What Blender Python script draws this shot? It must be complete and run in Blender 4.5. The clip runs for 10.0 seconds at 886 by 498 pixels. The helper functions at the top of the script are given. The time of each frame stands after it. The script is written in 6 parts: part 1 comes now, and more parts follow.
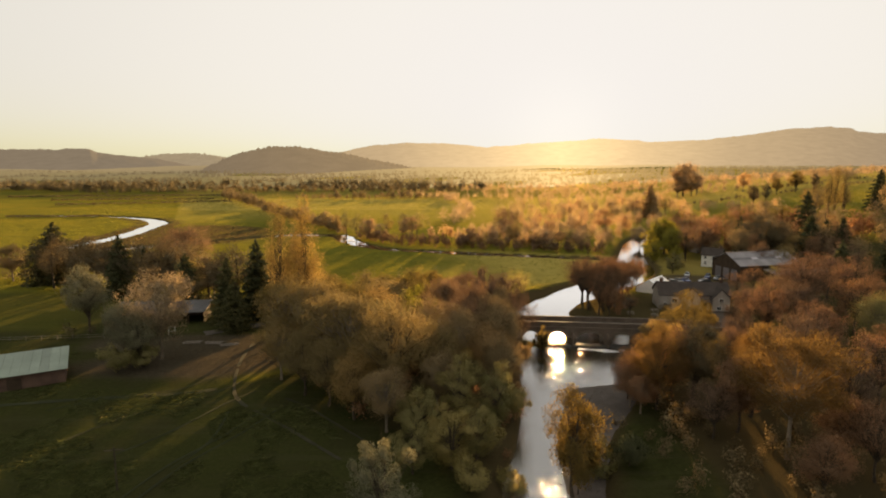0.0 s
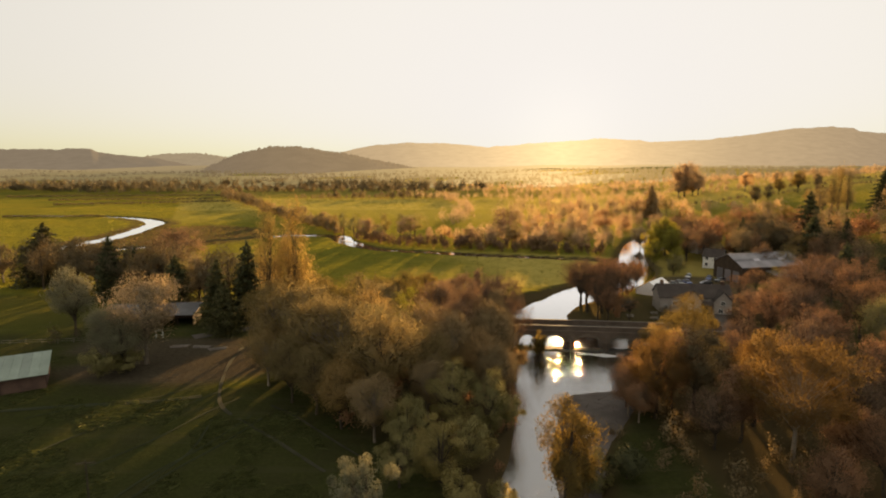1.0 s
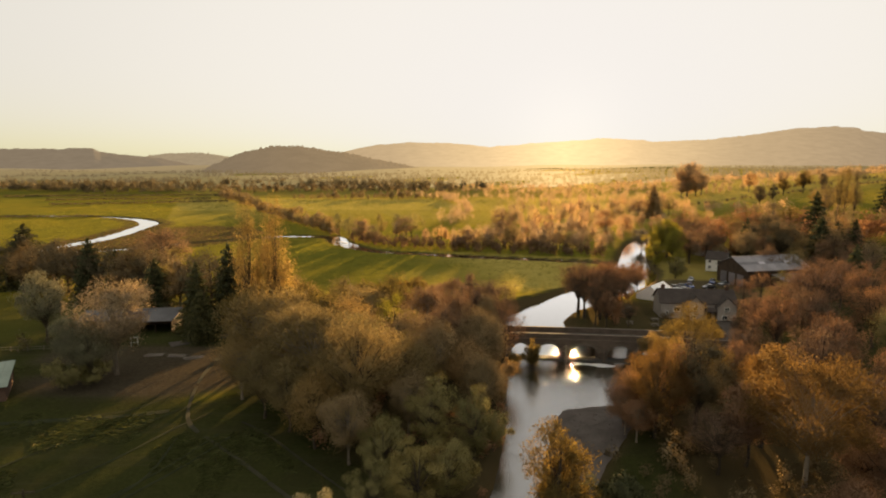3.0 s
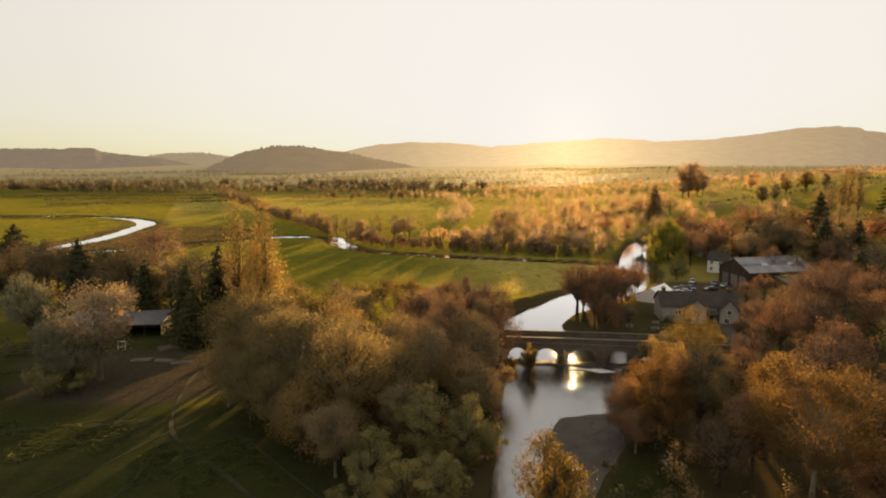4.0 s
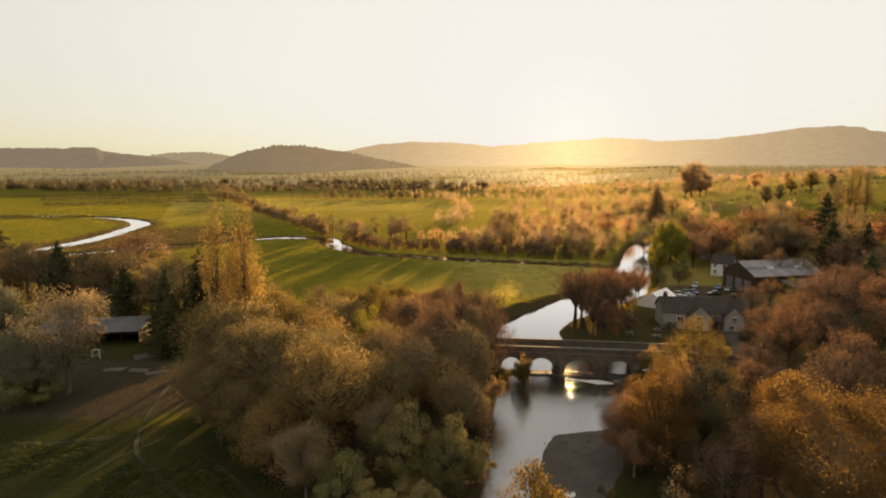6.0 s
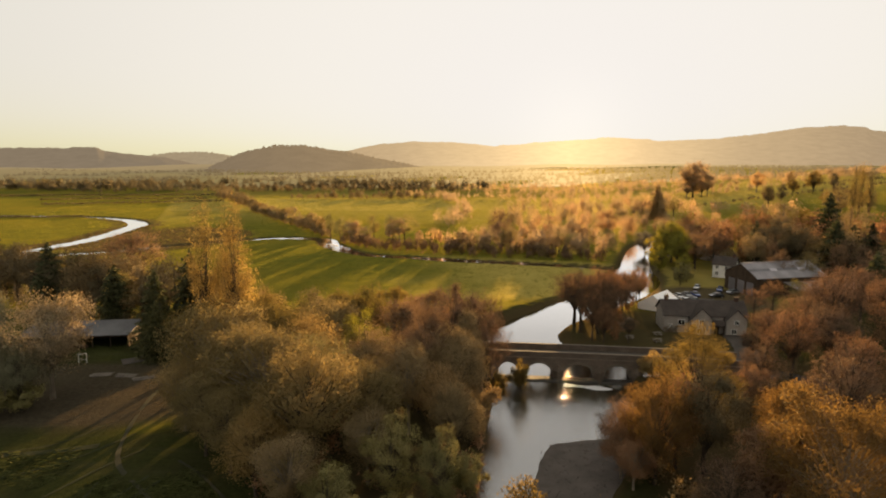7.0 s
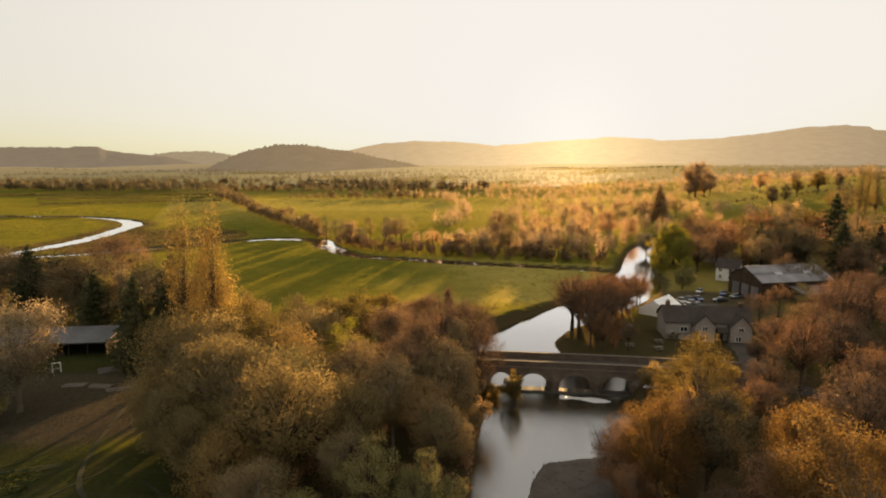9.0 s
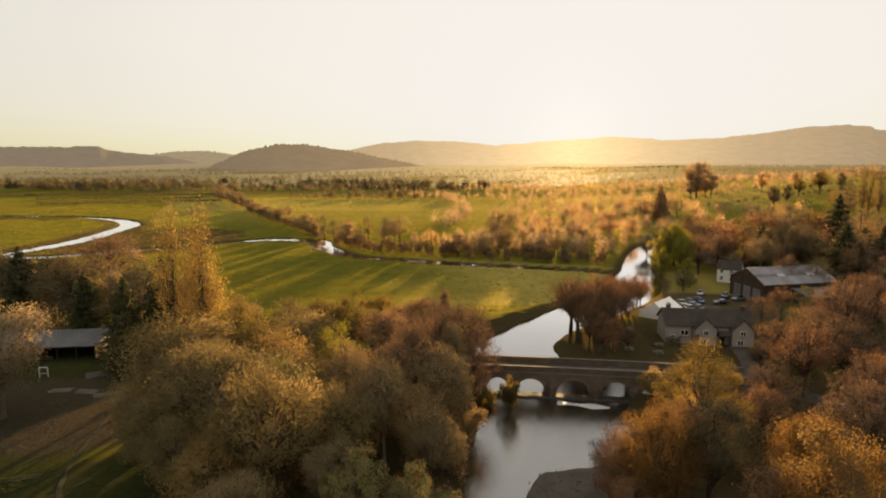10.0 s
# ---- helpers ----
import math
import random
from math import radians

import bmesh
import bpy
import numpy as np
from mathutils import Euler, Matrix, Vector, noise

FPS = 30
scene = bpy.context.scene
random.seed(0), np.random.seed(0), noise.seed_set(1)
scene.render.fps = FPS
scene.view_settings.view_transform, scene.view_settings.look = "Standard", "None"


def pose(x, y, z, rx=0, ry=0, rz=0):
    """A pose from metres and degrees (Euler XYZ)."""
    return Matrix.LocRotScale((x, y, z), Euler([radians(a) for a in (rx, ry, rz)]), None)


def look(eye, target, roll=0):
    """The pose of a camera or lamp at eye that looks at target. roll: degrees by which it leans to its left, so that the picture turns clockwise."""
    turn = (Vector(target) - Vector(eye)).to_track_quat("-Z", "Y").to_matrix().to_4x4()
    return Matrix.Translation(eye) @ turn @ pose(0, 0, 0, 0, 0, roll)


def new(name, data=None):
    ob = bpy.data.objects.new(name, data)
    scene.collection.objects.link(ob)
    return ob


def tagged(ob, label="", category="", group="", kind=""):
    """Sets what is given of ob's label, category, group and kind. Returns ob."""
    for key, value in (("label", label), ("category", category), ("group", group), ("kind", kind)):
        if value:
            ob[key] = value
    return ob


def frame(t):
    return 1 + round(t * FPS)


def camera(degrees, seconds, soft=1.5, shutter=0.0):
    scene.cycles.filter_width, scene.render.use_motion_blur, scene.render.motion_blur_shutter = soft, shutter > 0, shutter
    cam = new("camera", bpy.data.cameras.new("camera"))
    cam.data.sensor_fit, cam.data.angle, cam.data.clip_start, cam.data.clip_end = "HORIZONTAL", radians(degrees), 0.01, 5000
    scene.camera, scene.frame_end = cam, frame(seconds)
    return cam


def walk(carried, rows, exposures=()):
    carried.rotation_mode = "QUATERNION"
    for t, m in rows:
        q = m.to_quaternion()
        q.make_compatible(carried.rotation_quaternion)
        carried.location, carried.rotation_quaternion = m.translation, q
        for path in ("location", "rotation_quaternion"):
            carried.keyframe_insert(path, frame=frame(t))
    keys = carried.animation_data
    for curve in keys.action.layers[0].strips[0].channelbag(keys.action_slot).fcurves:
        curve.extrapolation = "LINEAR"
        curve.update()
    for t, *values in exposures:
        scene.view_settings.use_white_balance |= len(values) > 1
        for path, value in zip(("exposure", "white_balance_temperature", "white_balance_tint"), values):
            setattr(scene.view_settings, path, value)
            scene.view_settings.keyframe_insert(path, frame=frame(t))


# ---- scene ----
cam = camera(73.0, 10.0, soft=2.0)
PATH = [
    (0.0, 0.0, 0.0, 40.0, -8.364, -0.18, 0.0),
    (0.5, 0.819, 1.745, 39.942, -8.367, -0.175, 0.068),
    (1.0, 1.609, 3.48, 39.89, -8.371, -0.171, 0.135),
    (1.5, 2.374, 5.204, 39.844, -8.375, -0.166, 0.2),
    (2.0, 3.113, 6.914, 39.803, -8.38, -0.161, 0.264),
    (2.5, 3.827, 8.609, 39.767, -8.386, -0.156, 0.327),
    (3.0, 4.519, 10.287, 39.737, -8.392, -0.152, 0.388),
    (3.5, 5.189, 11.946, 39.713, -8.398, -0.147, 0.449),
    (4.0, 5.839, 13.583, 39.694, -8.406, -0.142, 0.507),
    (4.5, 6.468, 15.198, 39.68, -8.413, -0.137, 0.565),
    (5.0, 7.08, 16.788, 39.672, -8.421, -0.133, 0.621),
    (5.5, 7.674, 18.352, 39.67, -8.43, -0.128, 0.676),
    (6.0, 8.253, 19.887, 39.673, -8.439, -0.123, 0.73),
    (6.5, 8.817, 21.393, 39.682, -8.449, -0.118, 0.782),
    (7.0, 9.367, 22.866, 39.696, -8.46, -0.114, 0.834),
    (7.5, 9.904, 24.305, 39.716, -8.471, -0.109, 0.883),
    (8.0, 10.431, 25.708, 39.741, -8.482, -0.104, 0.932),
    (8.5, 10.947, 27.073, 39.772, -8.494, -0.099, 0.979),
    (9.0, 11.454, 28.399, 39.808, -8.507, -0.095, 1.025),
    (9.5, 11.954, 29.684, 39.85, -8.52, -0.09, 1.07),
    (10.0, 12.447, 30.925, 39.898, -8.534, -0.085, 1.113),
]
EXPOSURE = 2.05
walk(cam, [(t, pose(x, y, z, 90 + p, -r, w)) for t, x, y, z, p, r, w in PATH], exposures=[(0.0, EXPOSURE, 8800, 11), (10.0, EXPOSURE, 8800, 11)])

# ---------------------------------------------------------------- light
SUN_AZ, SUN_EL = 11.6, 5.2          # degrees clockwise from +y, degrees above the horizon
SUN_DIR = Vector((math.sin(radians(SUN_AZ)) * math.cos(radians(SUN_EL)), math.cos(radians(SUN_AZ)) * math.cos(radians(SUN_EL)), math.sin(radians(SUN_EL))))
world = bpy.data.worlds.new("evening_sky")
scene.world = world
world.use_nodes = True
wn, wl = world.node_tree.nodes, world.node_tree.links
wn.clear()
sky = wn.new("ShaderNodeTexSky")
sky.sky_type = "NISHITA"
sky.sun_disc = False
sky.sun_elevation, sky.sun_rotation = radians(SUN_EL), radians(SUN_AZ)
sky.altitude, sky.air_density, sky.dust_density, sky.ozone_density = 50, 1.0, 4.0, 1.0
DIM = 2 ** -EXPOSURE
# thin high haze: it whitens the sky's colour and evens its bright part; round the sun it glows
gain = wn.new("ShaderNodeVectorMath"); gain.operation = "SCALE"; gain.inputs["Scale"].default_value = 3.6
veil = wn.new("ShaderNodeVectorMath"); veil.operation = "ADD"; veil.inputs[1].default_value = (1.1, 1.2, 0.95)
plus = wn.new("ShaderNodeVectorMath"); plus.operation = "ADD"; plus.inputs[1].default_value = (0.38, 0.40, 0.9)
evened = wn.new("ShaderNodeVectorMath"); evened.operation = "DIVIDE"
spot = wn.new("ShaderNodeTexCoord")
dot = wn.new("ShaderNodeVectorMath"); dot.operation = "DOT_PRODUCT"; dot.inputs[1].default_value = (math.sin(radians(11.0)), math.cos(radians(11.0)), math.sin(radians(2.0)))
pos = wn.new("ShaderNodeMath"); pos.operation = "MAXIMUM"; pos.inputs[1].default_value = 0.0
power = wn.new("ShaderNodeMath"); power.operation = "POWER"; power.inputs[1].default_value = 250.0
aureole = wn.new("ShaderNodeVectorMath"); aureole.operation = "SCALE"; aureole.inputs[0].default_value = (0.05, 0.05, 0.045)
total = wn.new("ShaderNodeVectorMath"); total.operation = "ADD"
back = wn.new("ShaderNodeBackground"); back.inputs["Strength"].default_value = 1.05 * DIM
wout = wn.new("ShaderNodeOutputWorld")
wl.new(sky.outputs["Color"], gain.inputs[0])
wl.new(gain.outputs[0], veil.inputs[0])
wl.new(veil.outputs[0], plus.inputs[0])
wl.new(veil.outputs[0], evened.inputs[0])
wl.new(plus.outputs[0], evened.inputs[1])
wl.new(spot.outputs["Generated"], dot.inputs[0])
wl.new(dot.outputs["Value"], pos.inputs[0])
wl.new(pos.outputs[0], power.inputs[0])
wl.new(power.outputs[0], aureole.inputs["Scale"])
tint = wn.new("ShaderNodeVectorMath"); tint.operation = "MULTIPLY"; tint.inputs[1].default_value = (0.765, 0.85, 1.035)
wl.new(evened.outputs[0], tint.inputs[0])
fade = wn.new("ShaderNodeMapRange"); fade.interpolation_type = "SMOOTHSTEP"
for key, value in (("From Min", 0.60), ("From Max", 0.95), ("To Min", 0.90), ("To Max", 1.0)):
    fade.inputs[key].default_value = value
dimmed = wn.new("ShaderNodeVectorMath"); dimmed.operation = "SCALE"
wl.new(dot.outputs["Value"], fade.inputs["Value"])
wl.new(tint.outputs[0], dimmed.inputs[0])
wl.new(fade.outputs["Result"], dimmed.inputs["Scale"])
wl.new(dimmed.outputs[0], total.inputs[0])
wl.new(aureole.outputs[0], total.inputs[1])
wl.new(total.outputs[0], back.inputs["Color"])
wl.new(back.outputs[0], wout.inputs["Surface"])
sun_data = bpy.data.lights.new("low_sun", "SUN")
sun_data.energy, sun_data.angle, sun_data.color = 5.0, radians(0.9), (1.0, 0.69, 0.37)
sun_lamp = new("low_sun", sun_data)
sun_lamp.matrix_world = look((0, 0, 100), Vector((0, 0, 100)) - SUN_DIR)


# ---------------------------------------------------------------- materials
def shader(name):
    mat = bpy.data.materials.new(name)
    mat.use_nodes = True
    nt = mat.node_tree
    nt.nodes.clear()
    out = nt.nodes.new("ShaderNodeOutputMaterial")
    return mat, nt, out


def node(nt, kind, **inputs):
    n = nt.nodes.new(kind)
    for key, value in inputs.items():
        n.inputs[key.replace("_", " ")].default_value = value
    return n


def ramp(nt, fac, *stops):
    n = nt.nodes.new("ShaderNodeValToRGB")
    while len(n.color_ramp.elements) < len(stops):
        n.color_ramp.elements.new(0.5)
    for e, (pos, col) in zip(n.color_ramp.elements, stops):
        e.position, e.color = pos, (*col, 1)
    nt.links.new(fac, n.inputs["Fac"])
    return n.outputs["Color"]


def mixed(nt, fac, a, b, how="MIX"):
    n = nt.nodes.new("ShaderNodeMix")
    n.data_type, n.blend_type = "RGBA", how
    for sock, val in ((n.inputs[0], fac), (n.inputs[6], a), (n.inputs[7], b)):
        if isinstance(val, bpy.types.NodeSocket):
            nt.links.new(val, sock)
        elif isinstance(val, (int, float)):
            sock.default_value = val
        else:
            sock.default_value = (*val, 1)
    return n.outputs[2]


def noise_tex(nt, scale, detail=4.0, rough=0.55, coords="Object"):
    tc = nt.nodes.new("ShaderNodeTexCoord")
    n = node(nt, "ShaderNodeTexNoise", Scale=scale, Detail=detail, Roughness=rough)
    nt.links.new(tc.outputs[coords], n.inputs["Vector"])
    return n.outputs["Fac"]


def bump(nt, height, strength, distance):
    n = node(nt, "ShaderNodeBump", Strength=strength, Distance=distance)
    nt.links.new(height, n.inputs["Height"])
    return n.outputs["Normal"]


def surface(name, dark, light, scale=3.0, rough=0.85, metal=0.0, grain=0.03, stains=0.35):
    """A worn surface: two tones in a fine grain, broader stains, fine relief."""
    mat, nt, out = shader(name)
    fine, broad = noise_tex(nt, scale * 6), noise_tex(nt, scale * 0.4)
    col = ramp(nt, fine, (0.3, dark), (0.7, light))
    col = mixed(nt, stains, col, ramp(nt, broad, (0.35, tuple(c * 0.5 for c in dark)), (0.65, light)))
    oi = nt.nodes.new("ShaderNodeObjectInfo")
    vary = ramp(nt, oi.outputs["Random"], (0, (0.82, 0.82, 0.82)), (1, (1.12, 1.12, 1.12)))
    col = mixed(nt, 1.0, col, vary, "MULTIPLY")
    b = node(nt, "ShaderNodeBsdfPrincipled", Roughness=rough, Metallic=metal)
    b.inputs["Specular IOR Level"].default_value = 0.5 if rough < 0.7 else 0.12
    nt.links.new(col, b.inputs["Base Color"])
    nt.links.new(bump(nt, fine, 0.5, grain), b.inputs["Normal"])
    nt.links.new(b.outputs[0], out.inputs[0])
    return mat


def leafage(name, *tones, translucent=0.38, sheen=0.02):
    """Leaves and twigs: each leaf its own tone, a drift over the crown, light passing through."""
    mat, nt, out = shader(name)
    geo = nt.nodes.new("ShaderNodeNewGeometry")
    oi = nt.nodes.new("ShaderNodeObjectInfo")
    n = len(tones)
    col = ramp(nt, geo.outputs["Random Per Island"], *[(i / max(1, n - 1), t) for i, t in enumerate(tones)])
    drift = noise_tex(nt, 0.35, 2.0)
    col = mixed(nt, 1.0, col, ramp(nt, drift, (0.3, (0.75, 0.75, 0.75)), (0.7, (1.18, 1.18, 1.18))), "MULTIPLY")
    col = mixed(nt, 1.0, col, ramp(nt, oi.outputs["Random"], (0, (0.75, 0.78, 0.8)), (0.5, (1, 1, 1)), (1, (1.25, 1.1, 0.95))), "MULTIPLY")
    d = node(nt, "ShaderNodeBsdfDiffuse")
    t = node(nt, "ShaderNodeBsdfTranslucent")
    m = node(nt, "ShaderNodeMixShader", Fac=translucent)
    nt.links.new(col, d.inputs["Color"])
    nt.links.new(col, t.inputs["Color"])
    nt.links.new(d.outputs[0], m.inputs[1])
    nt.links.new(t.outputs[0], m.inputs[2])
    # the waxy sheen of leaves and twigs, strongest against the sun
    g = node(nt, "ShaderNodeBsdfGlossy", Roughness=0.62)
    g.inputs["Color"].default_value = (1.0, 0.86, 0.66, 1)
    m2 = node(nt, "ShaderNodeMixShader", Fac=sheen)
    nt.links.new(m.outputs[0], m2.inputs[1])
    nt.links.new(g.outputs[0], m2.inputs[2])
    nt.links.new(m2.outputs[0], out.inputs[0])
    return mat


M = {}
M["brown"] = leafage("brown_twigs", (0.225, 0.158, 0.068), (0.26, 0.185, 0.080), (0.295, 0.213, 0.092), (0.24, 0.183, 0.080), translucent=0.5)
M["russet"] = leafage("russet_twigs", (0.185, 0.108, 0.066), (0.215, 0.128, 0.076), (0.245, 0.150, 0.086), translucent=0.45)
M["golden"] = leafage("golden_leaves", (0.135, 0.095, 0.030), (0.165, 0.116, 0.035), (0.195, 0.138, 0.040), (0.145, 0.110, 0.036), translucent=0.58)
M["olive"] = leafage("olive_leaves", (0.205, 0.175, 0.074), (0.275, 0.236, 0.094), (0.335, 0.283, 0.108))
M["green"] = leafage("fresh_green_leaves", (0.19, 0.175, 0.03), (0.28, 0.25, 0.04), (0.36, 0.31, 0.05), translucent=0.55)
M["poplar"] = leafage("thin_golden_poplar_leaves", (0.27, 0.19, 0.07), (0.31, 0.22, 0.078), (0.35, 0.25, 0.088), translucent=0.6)
# slope grass paled towards tan, the haze over it put into the colour
M["hazed_grass"] = leafage("hazed_slope_grass", (0.27, 0.225, 0.075), (0.32, 0.265, 0.09), translucent=0.5)
# twigs paled and warmed: haze put into the colour of distant trees
M["mist_twig"] = leafage("hazed_grey_brown_twigs", (0.39, 0.265, 0.155), (0.42, 0.285, 0.165), (0.45, 0.31, 0.18), translucent=0.66, sheen=0.05)
M["orange"] = leafage("orange_leaves", (0.15, 0.078, 0.024), (0.18, 0.096, 0.029), (0.215, 0.118, 0.035), translucent=0.62)
M["dark"] = leafage("dark_needles", (0.033, 0.039, 0.021), (0.057, 0.066, 0.030), (0.087, 0.090, 0.039), translucent=0.2)
M["ivy"] = leafage("ivy_and_dark_twigs", (0.265, 0.182, 0.094), (0.30, 0.208, 0.107), (0.335, 0.235, 0.12))
M["pale"] = leafage("pale_blossom", (0.19, 0.155, 0.10), (0.28, 0.225, 0.15), (0.40, 0.315, 0.22), (0.15, 0.135, 0.08))
M["grey"] = leafage("grey_green_leaves", (0.156, 0.150, 0.096), (0.216, 0.204, 0.126), (0.276, 0.258, 0.156))
# valley leaves paled to straw, the haze over them put into the colour
M["straw"] = leafage("hazed_valley_leaves", (0.42, 0.285, 0.145), (0.45, 0.305, 0.155), (0.48, 0.33, 0.17), translucent=0.68, sheen=0.05)
# red of the warm evening haze put into the leaf colour
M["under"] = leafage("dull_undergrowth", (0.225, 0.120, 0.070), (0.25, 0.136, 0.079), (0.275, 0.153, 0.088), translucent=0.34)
# dark ivy, with shade put into the tone for shadowed trees
M["shade"] = leafage("shaded_ivy_leaves", (0.115, 0.088, 0.052), (0.14, 0.108, 0.062), (0.165, 0.13, 0.074), translucent=0.25)
M["bronze"] = leafage("bronze_leaves", (0.125, 0.070, 0.024), (0.150, 0.086, 0.029), (0.18, 0.105, 0.034), (0.125, 0.080, 0.030), translucent=0.62)
M["dusk_twig"] = leafage("mauve_brown_bare_twigs", (0.165, 0.100, 0.068), (0.185, 0.112, 0.076), (0.205, 0.125, 0.084), translucent=0.24)
M["hedge"] = leafage("dull_olive_brown_hedge", (0.155, 0.122, 0.070), (0.178, 0.140, 0.080), (0.20, 0.158, 0.090), translucent=0.35)
M["grass"] = leafage("meadow_grass", (0.165, 0.155, 0.024), (0.19, 0.172, 0.028), translucent=0.5)
M["pasture"] = leafage("coarse_pasture_grass", (0.060, 0.070, 0.022), (0.075, 0.085, 0.027), (0.092, 0.095, 0.032), translucent=0.35)
M["reed"] = leafage("dry_bank_growth", (0.060, 0.047, 0.025), (0.078, 0.060, 0.031), (0.096, 0.074, 0.037))
M["bark"] = surface("bark", (0.035, 0.026, 0.018), (0.09, 0.07, 0.05), 4.0, 0.95, grain=0.05)
M["pale_bark"] = surface("pale_bark", (0.12, 0.095, 0.07), (0.26, 0.21, 0.16), 3.0, 0.9)
M["stone"] = surface("weathered_stone", (0.085, 0.064, 0.05), (0.155, 0.118, 0.092), 1.2, 0.95, grain=0.05)
M["road"] = surface("old_asphalt", (0.06, 0.05, 0.044), (0.09, 0.076, 0.066), 0.8, 1.0)
M["gravel"] = surface("river_gravel", (0.075, 0.062, 0.055), (0.105, 0.088, 0.078), 1.2, 0.95, grain=0.03)
M["dirt"] = surface("bare_earth", (0.045, 0.038, 0.024), (0.085, 0.07, 0.046), 0.9, 1.0, grain=0.08)
M["render"] = surface("pale_render", (0.25, 0.22, 0.195), (0.35, 0.31, 0.275), 0.5, 0.9)
M["slate"] = surface("slate_roof", (0.045, 0.036, 0.032), (0.075, 0.060, 0.054), 1.2, 0.95)
M["sheet"] = surface("grey_sheet_roof", (0.16, 0.145, 0.155), (0.26, 0.235, 0.25), 0.5, 0.5)
M["skylight"] = surface("pale_roof_sheet", (0.36, 0.33, 0.36), (0.48, 0.44, 0.48), 0.5, 0.45)
M["green_sheet"] = surface("pale_green_sheet_roof", (0.13, 0.175, 0.135), (0.19, 0.235, 0.19), 0.5, 0.6)
M["timber"] = surface("dark_timber", (0.035, 0.024, 0.016), (0.08, 0.055, 0.038), 1.5, 0.9)
M["pale_wood"] = surface("weathered_wood", (0.12, 0.10, 0.085), (0.22, 0.19, 0.165), 3.0, 0.85)
M["white"] = surface("white_paint", (0.62, 0.6, 0.56), (0.8, 0.78, 0.74), 1.0, 0.5, stains=0.15)
M["brick"] = surface("red_brick", (0.07, 0.045, 0.036), (0.14, 0.085, 0.064), 1.5, 0.95)
M["rubber"] = surface("black_rubber", (0.015, 0.015, 0.015), (0.03, 0.03, 0.03), 5.0, 0.8)
M["foam"] = surface("white_water", (0.5, 0.48, 0.5), (0.8, 0.78, 0.8), 1.2, 0.5, grain=0.2, stains=0.2)
M["metal"] = surface("galvanised_metal", (0.3, 0.3, 0.3), (0.45, 0.45, 0.45), 3.0, 0.4, 0.9)


def paint(name, colour):
    mat, nt, out = shader(name)
    b = node(nt, "ShaderNodeBsdfPrincipled", Roughness=0.22)
    b.inputs["Coat Weight"].default_value = 0.6
    col = ramp(nt, noise_tex(nt, 3.0), (0.3, tuple(c * 0.8 for c in colour)), (0.7, colour))
    nt.links.new(col, b.inputs["Base Color"])
    nt.links.new(b.outputs[0], out.inputs[0])
    return mat


for key, colour in (("car_white", (0.45, 0.45, 0.45)), ("car_silver", (0.2, 0.2, 0.21)), ("car_red", (0.3, 0.03, 0.03)), ("car_blue", (0.04, 0.07, 0.2)), ("car_black", (0.02, 0.02, 0.022))):
    M[key] = paint(key, colour)


def make_canvas():
    mat, nt, out = shader("white_canvas")
    col = ramp(nt, noise_tex(nt, 0.8), (0.3, (0.84, 0.83, 0.84)), (0.7, (0.92, 0.91, 0.92)))
    d, t, m = node(nt, "ShaderNodeBsdfDiffuse"), node(nt, "ShaderNodeBsdfTranslucent"), node(nt, "ShaderNodeMixShader", Fac=0.15)
    nt.links.new(col, d.inputs["Color"]); nt.links.new(col, t.inputs["Color"])
    nt.links.new(d.outputs[0], m.inputs[1]); nt.links.new(t.outputs[0], m.inputs[2])
    g, m2 = node(nt, "ShaderNodeBsdfGlossy", Roughness=0.4), node(nt, "ShaderNodeMixShader", Fac=0.22)
    nt.links.new(m.outputs[0], m2.inputs[1]); nt.links.new(g.outputs[0], m2.inputs[2])
    nt.links.new(m2.outputs[0], out.inputs[0])
    return mat


def make_glass():
    mat, nt, out = shader("window_glass")
    b = node(nt, "ShaderNodeBsdfPrincipled", Roughness=0.06, IOR=1.5)
    b.inputs["Base Color"].default_value = (0.012, 0.013, 0.015, 1)
    nt.links.new(b.outputs[0], out.inputs[0])
    return mat


